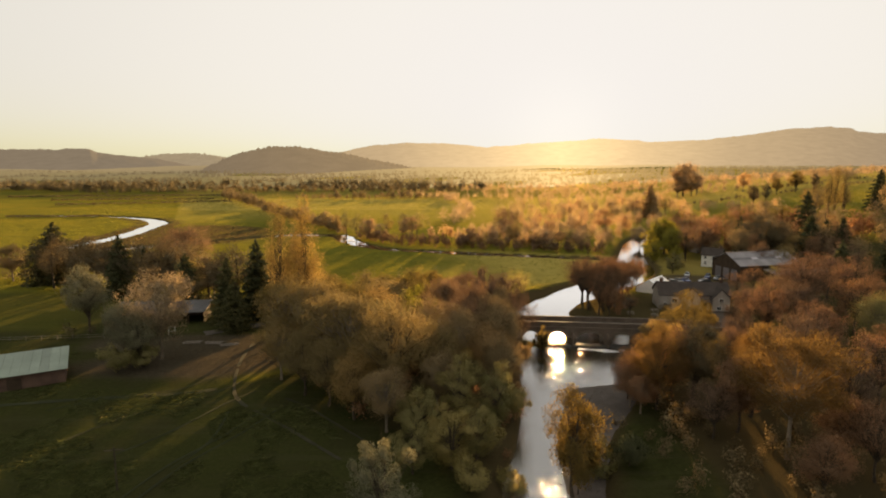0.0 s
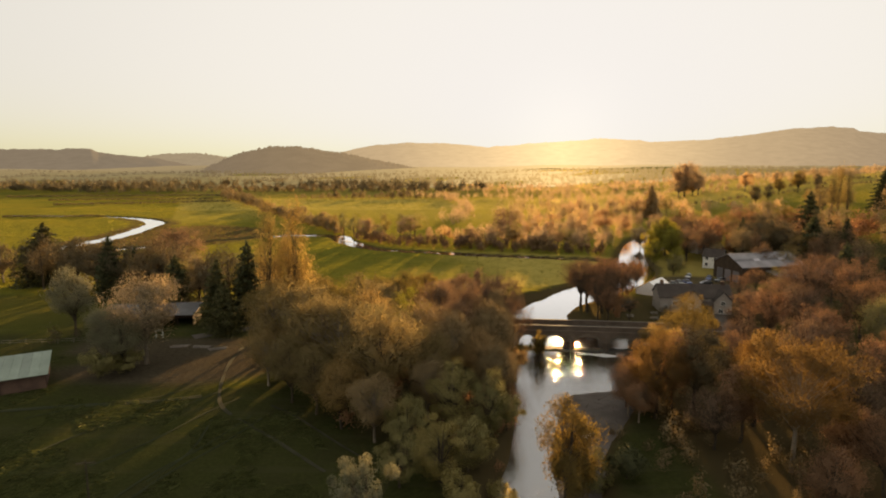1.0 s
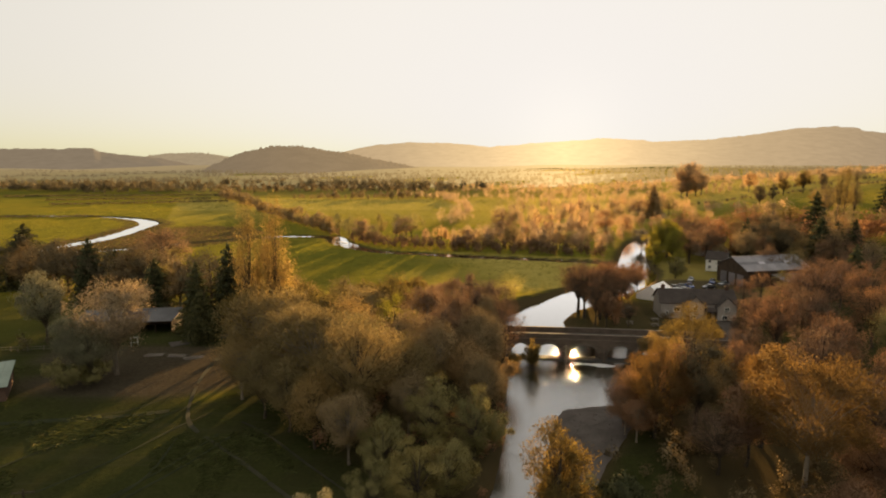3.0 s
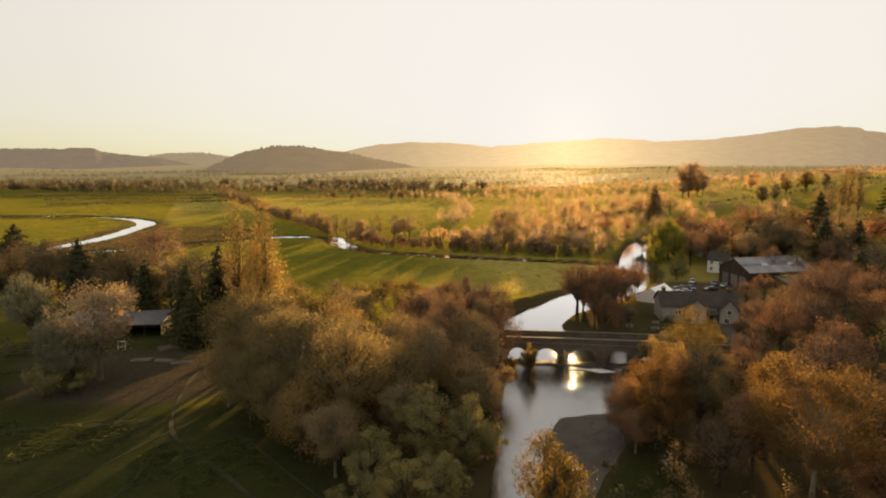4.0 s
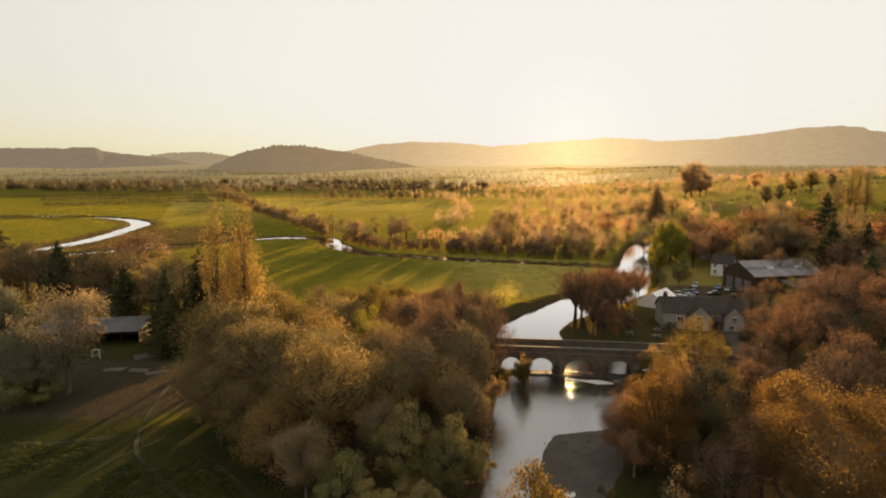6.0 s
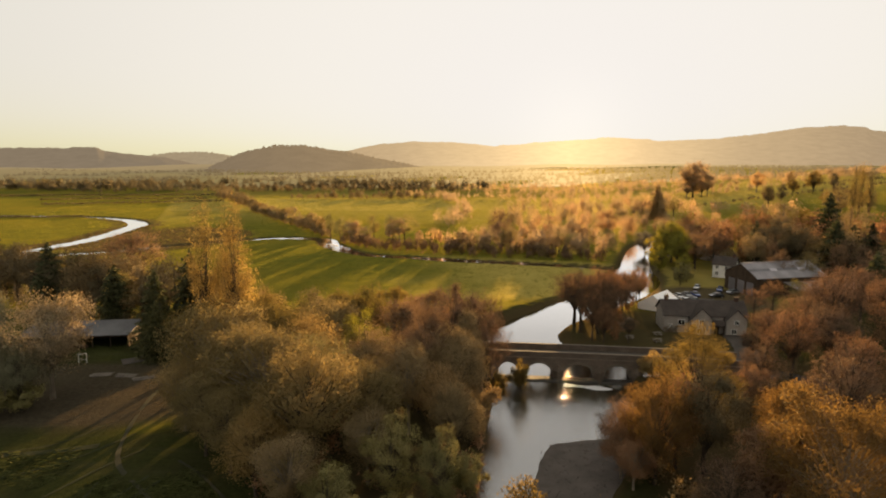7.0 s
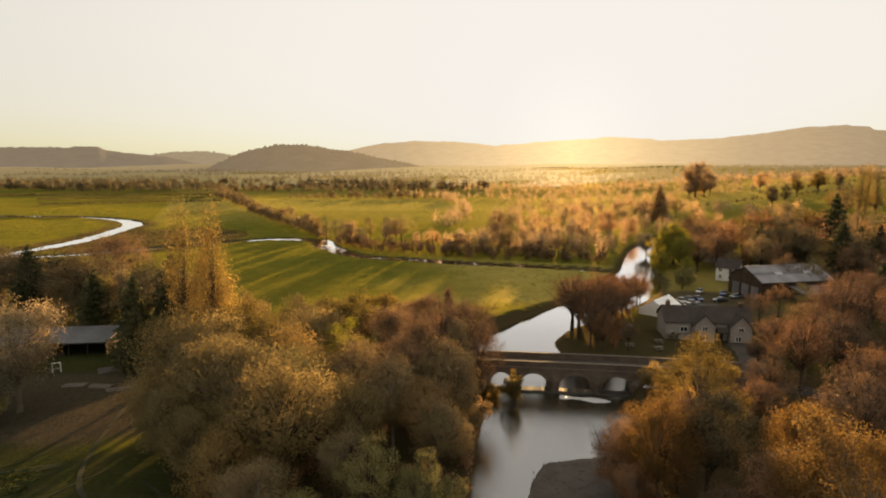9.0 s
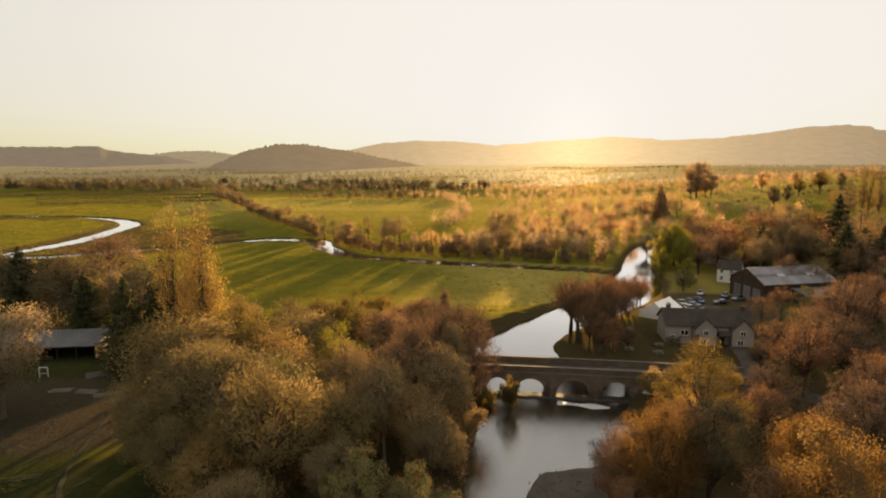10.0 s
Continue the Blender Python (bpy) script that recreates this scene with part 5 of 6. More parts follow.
# bare trees round the pool
for x, y, h in ((39.4, 158.5, 14), (40.5, 152, 11), (39.0, 165, 14.5), (40.5, 171, 14.5), (43.6, 177, 13.5), (48, 178, 12), (54, 185, 11), (59, 191, 10), (43, 157, 11), (46, 164, 12), (48.5, 170, 13), (52, 182, 12), (57, 188, 11)):
    tree("bare", "under", x, y, h, 1.0, lod=0)
for x, y, h, tone in ((45, 160, 7, "under"), (50, 171, 9, "russet"), (54, 177, 10, "russet"), (58, 186, 10, "brown"), (63, 194, 10, "russet"), (66, 201, 9, "brown"), (54, 212, 6, "brown"), (62, 218, 7, "russet")):
    tree("twiggy", "under" if tone != "brown" else "russet", x, y, h, 0.95, lod=0)
for x, y, h in ((18.5, 155, 8), (16, 160, 9), (48, 150, 6.5)):
    tree("bare", "under", x, y, h, 0.9, lod=0)
for x, y, h in ((43.5, 161, 12), (46, 169, 13.5), (42.5, 150, 9), (50, 174, 12)):
    tree("twiggy", "under", x, y, h, 0.9, lod=0)
# by the river bend beyond the inn
tree("tall", "green", 96.5, 259.0, 17.5, 1.05, lod=0)
tree("round", "green", 88.5, 255.0, 11.5, 0.9, lod=0)
tree("broad", "pale", 96.0, 290.0, 12.5, 0.85, lod=0)
tree("round", "green", 97.5, 250.0, 9.5, 0.95, lod=0)
tree("round", "green", 92.5, 258.0, 14.0, 0.8, lod=0)
tree("round", "green", 99.5, 261.0, 15.0, 0.75, lod=0)
tree("round", "golden", 104.0, 255.0, 10.5, 0.9, lod=0)
tree("broad", "shade", 127.0, 240.0, 19.0, 1.0, lod=0)
tree("conifer", "dark", 142.0, 230.0, 18.5, 1.5, lod=0)
tree("broad", "shade", 134.0, 236.0, 17.0, 1.0, lod=0)
tree("conifer", "dark", 150.0, 233.0, 16.0, 1.2, lod=0)
tree("tall", "olive", 97.0, 268.0, 16.0, 1.0, lod=0)
tree("round", "olive", 84.0, 216.0, 8.0, 0.9, lod=0)
tree("round", "green", 84.5, 238.0, 10.5, 0.95, lod=0)
tree("round", "green", 90.0, 229.0, 9.0, 0.9, lod=0)
tree("tall", "green", 93.0, 243.0, 15.0, 1.1, lod=0)
tree("round", "olive", 88.0, 221.0, 6.5, 1.0, lod=0)
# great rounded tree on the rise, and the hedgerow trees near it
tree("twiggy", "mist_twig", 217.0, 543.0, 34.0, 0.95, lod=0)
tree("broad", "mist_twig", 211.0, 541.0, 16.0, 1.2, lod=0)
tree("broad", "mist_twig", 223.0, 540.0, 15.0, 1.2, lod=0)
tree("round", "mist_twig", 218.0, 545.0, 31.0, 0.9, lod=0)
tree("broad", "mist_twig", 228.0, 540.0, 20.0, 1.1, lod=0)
# first two conifers take a pale brown tone, haze put into their colour
for x, y, h, form, tone in ((145, 420, 24, "conifer", "ivy"), (150, 428, 18, "conifer", "ivy"), (134, 415, 16, "broad", "russet"), (158, 425, 14, "broad", "brown"), (163, 268, 24, "conifer", "dark"), (168, 262, 20, "broad", "ivy"),
                            (193, 300, 30, "poplar", "poplar"), (199, 304, 31, "poplar", "poplar"), (206, 308, 28, "poplar", "brown"), (162, 300, 20, "broad", "ivy"), (176, 310, 14, "broad", "golden"), (226, 372, 12, "broad", "golden"),
                            (212, 340, 18, "broad", "brown"), (240, 330, 22, "conifer", "dark"), (230, 300, 22, "conifer", "dark"), (215, 285, 22, "broad", "ivy"), (200, 262, 22, "conifer", "dark"), (186, 250, 19, "broad", "ivy")):
    tree(form, tone, x, y, h, 1.0, lod=0 if form in ("poplar", "conifer") else 1)


for x, y, h, w, form, tone in ((212.7, 410.6, 16, 1.0, "tall", "shade"), (235, 437, 12, 0.7, "round", "shade"), (271, 438.5, 14, 0.8, "tall", "shade"), (225, 357.6, 18, 0.75, "round", "shade"), (219, 352, 12, 0.9, "round", "shade"), (262, 447, 17, 0.95, "broad", "golden"),
                               (250, 450, 13, 0.9, "broad", "golden"), (253, 507, 17, 0.9, "broad", "straw"), (275, 500, 14, 0.9, "broad", "straw")):
    tree(form, tone, x, y, h, w, lod=0)


# woods and hedgerows, tree by tree
def along(line, step, jitter, rng):
    pts = []
    for (x0, y0), (x1, y1) in zip(line[:-1], line[1:]):
        n = max(1, int(math.hypot(x1 - x0, y1 - y0) / step))
        for k in range(n):
            t = (k + rng.random()) / n
            pts.append((x0 + (x1 - x0) * t + rng.gauss(0, jitter), y0 + (y1 - y0) * t + rng.gauss(0, jitter)))
    return pts


wood_rng = random.Random(5)


def clear_of_water(x, y, gap=1.0):
    return min(nearness(river_line, np.array([x]), np.array([y]))[0], nearness(brook_line, np.array([x]), np.array([y]))[0]) > gap


def plant(pts, choices, lo, hi, group):
    for x, y in pts:
        if clear_of_water(x, y):
            form, tone = wood_rng.choice(choices)
            tree(form, tone, x, y, wood_rng.uniform(lo, hi), wood_rng.uniform(0.85, 1.15), lod=1, group=group)


MIX = [("broad", "mist_twig"), ("broad", "russet"), ("broad", "straw"), ("tall", "mist_twig"), ("broad", "brown"), ("broad", "olive")]
plant(along([(-45, 326), (-20, 312), (10, 300), (40, 290), (66, 276)], 7, 3, wood_rng), MIX, 8, 14, "trees along the stream")
plant(along([(30, 330), (50, 318), (90, 330)], 8, 6, wood_rng), MIX, 10, 16, "trees along the stream")
plant(along([(108, 240), (130, 250), (150, 260)], 7, 5, wood_rng), [("broad", "russet"), ("conifer", "dark"), ("broad", "ivy")], 10, 17, "trees behind the barn")
plant(along([(112, 285), (140, 300), (170, 320)], 8, 6, wood_rng), [("broad", "russet"), ("broad", "golden"), ("broad", "brown")], 9, 15, "trees behind the barn")
plant(along([(130, 225), (160, 232), (190, 235)], 8, 4, wood_rng), [("broad", "russet"), ("conifer", "dark"), ("broad", "ivy")], 12, 19, "trees behind the barn")
plant(along([(150, 190), (165, 210), (180, 220)], 8, 4, wood_rng), [("broad", "russet"), ("conifer", "dark"), ("broad", "ivy")], 14, 19, "trees behind the barn")
plant([(wood_rng.uniform(105, 150), wood_rng.uniform(205, 330)) for _ in range(34)], [("broad", "russet"), ("broad", "brown"), ("tall", "russet"), ("broad", "ivy")], 8, 14, "trees behind the barn")
plant(along([(-62, 352), (-74, 378), (-104, 428), (-150, 505)], 9, 3.0, wood_rng), [("shrub", "olive"), ("shrub", "ivy"), ("shrub", "brown"), ("round", "olive")], 6, 10, "hedgerow trees")
plant([(-55, 337), (-47, 323), (-40, 326), (-20.5, 319), (-14, 318), (-62, 348), (-30, 322)], [("tall", "olive"), ("broad", "olive"), ("tall", "brown")], 11, 16, "trees along the stream")


def far_woods(name, label, lines, step, jitter, lo, hi, tone, seed, per=46, fine=1.0, slim=1.0):
    """Hedges and woods too far to count: tufted crowns, many leaves each, in one mesh."""
    rng = np.random.default_rng(seed)
    pr = random.Random(seed)
    cs, sz, outs = [], [], []
    for line in lines:
        for x, y in along(line, step, jitter, pr):
            if y < 500 and not clear_of_water(x, y, 0.3):
                continue
            h = pr.uniform(lo, hi)
            z0 = ground_z(x, y)
            d = rng.normal(0, 1, (per, 3)); d /= np.linalg.norm(d, axis=1)[:, None]
            k = rng.uniform(0.35, 1.1, (per, 1)) * (1 + 0.3 * np.sin(d[:, :1] * 4 + x) + 0.2 * np.sin(d[:, 1:2] * 5 + y))
            c = d * k * np.array([h * pr.uniform(0.24, 0.5), h * pr.uniform(0.24, 0.5), h * 0.46]) + np.array([x, y, z0 + h * 0.5])
            c[:, 2] = np.maximum(c[:, 2], z0 + 0.1)
            cs.append(c); sz.append(np.full(per, h) * rng.uniform(0.7, 1.3, per)); outs.append(d)
    me = leaves_mesh(name, np.concatenate(cs), np.concatenate(sz), 0.36 * fine, 0.26 * fine * slim, rng, M[tone], outward=np.concatenate(outs) * 0.4, rounding=np.concatenate(outs) + np.array([0, 0, 0.35]))
    return tagged(new(name, me), label, "woods", kind="stuff")


far_woods("valley_woods", "straw-coloured valley trees paled by haze, lit from behind", [[(30, 410), (70, 400), (140, 405)], [(40, 450), (100, 435), (160, 465)], [(60, 500), (110, 490), (180, 490)]], 8, 8, 6, 13, "straw", 24, 1300, 0.19, 0.38)
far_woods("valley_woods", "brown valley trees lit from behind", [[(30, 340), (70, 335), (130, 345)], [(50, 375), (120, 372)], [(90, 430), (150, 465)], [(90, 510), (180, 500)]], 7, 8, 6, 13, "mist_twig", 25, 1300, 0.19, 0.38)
# far woods: their haze is emitted by the leaf material
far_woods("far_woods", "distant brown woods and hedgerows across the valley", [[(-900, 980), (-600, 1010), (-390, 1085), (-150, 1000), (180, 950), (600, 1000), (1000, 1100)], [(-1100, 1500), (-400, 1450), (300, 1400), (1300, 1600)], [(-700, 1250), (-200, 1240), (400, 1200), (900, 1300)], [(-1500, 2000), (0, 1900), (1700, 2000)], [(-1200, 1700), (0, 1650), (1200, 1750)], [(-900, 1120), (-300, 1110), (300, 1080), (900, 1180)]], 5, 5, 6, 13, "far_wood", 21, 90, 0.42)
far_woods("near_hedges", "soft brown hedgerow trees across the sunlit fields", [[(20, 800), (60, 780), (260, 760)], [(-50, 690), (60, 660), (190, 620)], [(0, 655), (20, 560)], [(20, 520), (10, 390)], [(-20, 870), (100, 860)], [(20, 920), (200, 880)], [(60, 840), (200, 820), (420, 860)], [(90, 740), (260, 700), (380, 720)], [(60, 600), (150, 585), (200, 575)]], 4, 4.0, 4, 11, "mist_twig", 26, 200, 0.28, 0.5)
far_woods("near_hedges", "dull olive-brown hedgerow trees across the fields", [[(-160, 528), (-237, 672), (-285, 790)], [(-290, 800), (-100, 820), (20, 800)], [(-160, 663), (0, 655)], [(-330, 860), (-120, 880), (-20, 870)]], 3.4, 3.0, 4, 11, "hedge", 46, 200, 0.30)
far_woods("far_hedges", "distant olive hedges between fields", [[(-560, 720), (-520, 650)], [(-480, 790), (-300, 800)], [(-700, 860), (-480, 900), (-300, 880), (-120, 900)]], 5, 4, 4, 11, "hedge", 22, 130, 0.34)
far_woods("far_hedges", "distant hedges on the far rise", [[(250, 900), (500, 860), (700, 900)], [(200, 700), (420, 660), (640, 700)]], 6, 3, 3, 8, "mist_twig", 47, 110, 0.4)
far_woods("ditch_growth", "dark growth along field ditches", [[(-515, 709), (-401, 717), (-257, 724)], [(-370, 571), (-216, 614)], [(-420, 640), (-250, 655)]], 1.1, 0.4, 2.3, 3.1, "shade", 23, 26, 0.8)
far_woods("ditch_growth", "dark growth along the stream's outer bank", [[(-330, 450), (-240, 452)]], 0.6, 0.3, 1.2, 2.0, "shade", 48, 24)
far_woods("far_belt", "brown belt of trees across the valley floor", [[(-760, 860), (-560, 880), (-420, 930)], [(-700, 930), (-300, 960), (0, 920)], [(-120, 860), (60, 840)], [(-560, 830), (-420, 840), (-330, 870)], [(-250, 930), (-100, 945)]], 4, 8, 7, 16, "hedge", 27, 200, 0.30)
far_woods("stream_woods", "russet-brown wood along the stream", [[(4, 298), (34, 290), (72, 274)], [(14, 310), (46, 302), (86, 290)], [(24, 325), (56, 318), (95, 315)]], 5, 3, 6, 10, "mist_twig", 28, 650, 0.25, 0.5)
far_woods("slope_woods", "dark russet wood on the rising ground", [[(118, 250), (160, 262), (195, 272)], [(115, 280), (160, 290), (195, 298)], [(120, 310), (180, 325)]], 6, 5, 9, 15, "under", 29, 650, 0.25, 0.5)
far_woods("slope_hedges", "dark clipped hedge across the sloping field", [[(190, 478), (203, 474), (231, 468), (256, 455), (281, 445), (300, 436), (350, 418)], [(262, 490), (300, 482), (340, 466), (400, 440)]], 1.6, 0.7, 1.6, 3.4, "shade", 34, 90, 0.42)
far_woods("slope_hedges", "russet hedges beyond the sloping fields", [[(200, 600), (330, 570), (480, 540)], [(330, 480), (360, 600)], [(230, 540), (300, 525), (380, 500)]], 4, 1.5, 4, 9, "mist_twig", 50, 160, 0.36, 0.6)
far_woods("slope_hedges", "soft brown scrub below the sloping fields", [[(150, 470), (185, 460)], [(165, 432), (205, 420)], [(160, 395), (215, 382)], [(150, 360), (200, 352)]], 4, 4, 4, 10, "mist_twig", 44, 260, 0.28, 0.5)
far_woods("field_hedge", "thick dark hedge along the field's edge", [[(-56, 338), (-62, 350), (-74, 376), (-104, 426), (-160, 528)], [(-58, 345), (-78, 378), (-108, 428), (-150, 500)]], 3.2, 1.2, 3.5, 7.5, "ivy", 41, 240, 0.30)
far_woods("stream_scrub", "brown scrub along the stream's far bank", [[(-46, 318), (-30, 299), (-15, 291), (1, 284), (26, 275), (52, 267), (70, 260)], [(-40, 316), (-24, 304), (2, 292), (30, 284), (66, 270)]], 2.8, 1.6, 3.0, 7.0, "russet", 42, 260, 0.28)
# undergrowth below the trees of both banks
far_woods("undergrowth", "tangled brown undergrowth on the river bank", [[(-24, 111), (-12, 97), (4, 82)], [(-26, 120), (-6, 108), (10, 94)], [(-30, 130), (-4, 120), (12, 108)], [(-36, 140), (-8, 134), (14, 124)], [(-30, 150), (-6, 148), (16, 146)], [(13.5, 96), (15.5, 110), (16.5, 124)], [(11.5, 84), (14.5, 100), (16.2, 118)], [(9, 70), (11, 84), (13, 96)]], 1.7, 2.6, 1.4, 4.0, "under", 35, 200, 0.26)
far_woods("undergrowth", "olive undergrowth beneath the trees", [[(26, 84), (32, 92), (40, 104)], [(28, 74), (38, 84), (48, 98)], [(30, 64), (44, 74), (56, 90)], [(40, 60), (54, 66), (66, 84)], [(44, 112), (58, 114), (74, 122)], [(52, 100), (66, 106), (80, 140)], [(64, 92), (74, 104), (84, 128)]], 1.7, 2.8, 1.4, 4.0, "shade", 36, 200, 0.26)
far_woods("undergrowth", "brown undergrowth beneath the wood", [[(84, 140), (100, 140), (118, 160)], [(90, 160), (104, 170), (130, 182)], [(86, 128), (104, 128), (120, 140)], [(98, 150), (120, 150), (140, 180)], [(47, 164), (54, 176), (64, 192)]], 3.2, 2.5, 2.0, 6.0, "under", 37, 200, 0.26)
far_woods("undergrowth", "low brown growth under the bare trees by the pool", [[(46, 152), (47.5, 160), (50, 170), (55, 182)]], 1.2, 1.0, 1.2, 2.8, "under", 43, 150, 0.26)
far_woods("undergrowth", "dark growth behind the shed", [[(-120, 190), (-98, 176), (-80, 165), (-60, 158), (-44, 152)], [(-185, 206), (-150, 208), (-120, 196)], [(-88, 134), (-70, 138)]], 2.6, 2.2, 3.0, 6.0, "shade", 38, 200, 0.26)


def grass(name, label, count, area, height, tone, seed, keep):
    """Tufts of standing grass over a stretch of the plan, thinner with distance."""
    rng = np.random.default_rng(seed)
    x0, x1, y0, y1 = area
    x = rng.uniform(x0, x1, count)
    y = y0 + (y1 - y0) * rng.random(count) ** 1.6
    a, b = nearness(river_line, x, y), nearness(brook_line, x, y)
    ok = (np.minimum(a, b) > 1.5) & keep(x, y)
    x, y, a, b = x[ok], y[ok], a[ok], b[ok]
    z = land(x, y, a, b)
    n = len(x)
    far = np.clip((y - y0) / 300, 0, 2.2)
    h = height * rng.uniform(0.6, 1.3, n) * (1 + 0.35 * far)
    w = (0.5 + 0.4 * far) * rng.uniform(0.7, 1.4, n)
    t = rng.random(n) * math.tau
    dx, dy = np.cos(t) * w, np.sin(t) * w
    lean = rng.normal(0, 0.25, (2, n)) * h
    v = np.stack([np.stack([x - dx, y - dy, z - 0.05], -1), np.stack([x + dx, y + dy, z - 0.05], -1), np.stack([x + dx * 0.6 + lean[0], y + dy * 0.6 + lean[1], z + h], -1), np.stack([x - dx * 0.7 + lean[0], y - dy * 0.7 + lean[1], z + h * 0.85], -1)], 1).reshape(-1, 3)
    i = np.arange(n) * 4
    faces = np.concatenate([np.stack([i, i + 1, i + 2], -1), np.stack([i, i + 2, i + 3], -1)])
    me = bpy.data.meshes.new(name)
    me.vertices.add(len(v)); me.vertices.foreach_set("co", v.ravel())
    me.loops.add(faces.size); me.loops.foreach_set("vertex_index", faces.ravel().astype(np.int32))
    me.polygons.add(len(faces)); me.polygons.foreach_set("loop_start", np.arange(len(faces)) * 3)
    me.update(calc_edges=True)
    me.materials.append(M[tone])
    tagged(new(name, me), label, "grass", kind="stuff")


grass("meadow_grass", "lush yellow-green meadow grass lit by low sun", 60000, (-330, 110, 186, 700), 0.075, "grass", 31, lambda x, y: (x < 60 + 0.15 * (y - 186)))
grass("hillside_grass", "bright grass on the rising slope", 14000, (150, 420, 250, 700), 0.12, "hazed_grass", 33, lambda x, y: x > 150)

grass("pasture_grass", "coarse uneven tufts of dark pasture grass", 52000, (-100, -6, 58, 122), 0.11, "pasture", 49, lambda x, y: (x + 0.62 * (y - 78) < -12) & (np.sin(x * 0.21 + 1.3 * np.sin(y * 0.17)) + np.sin(y * 0.33 + x * 0.09) + 0.6 * np.sin(x * 0.7) > 0.25) & (np.hypot((x + 52) * 0.75, y - 116) > 17))
grass("reed_bed", "brown reeds and sedge on the marshy stream bank", 8000, (-200, -96, 288, 400), 0.22, "reed", 39, lambda x, y: (np.hypot((x + 146) * 0.8, (y - 336) * 0.75) < 38) | ((x < -172) & (x > -196)))

# ---------------------------------------------------------------- small things
def gravel_bar():
    """A low dark bank of gravel in the river, its surface uneven."""
    edge = curve_through(np.array([(32.5, 109.5, 0), (27, 108, 0), (23.2, 106.5, 0), (20.6, 100, 0), (17.5, 90, 0), (15.6, 80, 0), (15.5, 66, 0), (22, 60, 0)], float), 1.2)[:, :2]
    inner = np.array([40.0, 86.0])
    rng = np.random.default_rng(8)
    rows, n = [], 16
    for k in range(n + 1):
        t = k / n
        for p in edge:
            q = p + (inner - p) * t * 0.75
            rows.append((q[0] + rng.normal(0, 0.1), q[1] + rng.normal(0, 0.1), WATER - 0.25 + 1.9 * smoothstep(0, 0.6, np.array(t)) * 0.55 + 0.35 * smoothstep(0, 0.08, np.array(t)) + rng.normal(0, 0.025)))
    m = len(edge)
    faces = [(i * m + j, i * m + j + 1, (i + 1) * m + j + 1, (i + 1) * m + j) for i in range(n) for j in range(m - 1)]
    tagged(link_mesh("gravel_bank", [tuple(map(float, r)) for r in rows], faces, M["gravel"], smooth=True), "dark low gravel bank at the river's edge", "gravel", kind="structure")


gravel_bar()


def stones(count, seed):
    """Loose cobbles on the gravel bank, too many to count."""
    rng = np.random.default_rng(seed)
    base = np.array([(1, 0, 0), (-1, 0, 0), (0, 1, 0), (0, -1, 0), (0, 0, 0.7), (0, 0, -0.6)], float)
    tri = np.array([(0, 2, 4), (2, 1, 4), (1, 3, 4), (3, 0, 4), (2, 0, 5), (1, 2, 5), (3, 1, 5), (0, 3, 5)])
    verts, faces = [], []
    bank = bpy.data.objects["gravel_bank"].data
    pts = [v.co for v in bank.vertices]
    for k in range(count):
        p = pts[rng.integers(0, len(pts))]
        r = rng.uniform(0.05, 0.16)
        c = np.array([p.x + rng.normal(0, 0.5), p.y + rng.normal(0, 0.5), p.z + r * 0.15])
        v = base * r * rng.uniform(0.6, 1.3, (6, 3))
        w = rng.random() * math.tau
        v = np.stack([v[:, 0] * math.cos(w) - v[:, 1] * math.sin(w), v[:, 0] * math.sin(w) + v[:, 1] * math.cos(w), v[:, 2]], -1) + c
        faces += (tri + len(verts)).tolist()
        verts += v.tolist()
    tagged(link_mesh("cobbles", verts, faces, M["gravel"]), "loose grey-brown cobbles on the gravel bank", "stones", kind="stuff")


stones(1500, 3)


def picnic_table(x, y, turn):
    base = thing("picnic_table", x, y, ground_z(x, y), turn, "weathered wooden picnic table with benches on the bank", "table", "picnic tables")
    for k in range(4):
        part("plank", boxed(-0.9, 0.9, -0.36 + k * 0.185, -0.36 + k * 0.185 + 0.165, 0.71, 0.75, 0.005), M["pale_wood"], base)
    for s in (-1, 1):
        part("bench", boxed(-0.9, 0.9, s * 0.72 - 0.13, s * 0.72 + 0.13, 0.41, 0.45, 0.005), M["pale_wood"], base)
        bm = bmesh.new()
        rod(bm, (s * 0.6, -0.8, 0), (s * 0.6, -0.2, 0.71), 0.05, 0.05, 4)
        rod(bm, (s * 0.6, 0.8, 0), (s * 0.6, 0.2, 0.71), 0.05, 0.05, 4)
        rod(bm, (s * 0.6, -0.85, 0.38), (s * 0.6, 0.85, 0.38), 0.045, 0.045, 4)
        part("trestle", bm, M["pale_wood"], base)


for x, y, turn in ((50.5, 164.5, 5), (50.3, 160.2, 0), (49.2, 153.2, -6), (54.6, 150.8, 8), (56.4, 156.0, 3), (46.6, 161.0, 20), (53.5, 168.5, 12)):
    picnic_table(x, y, turn)


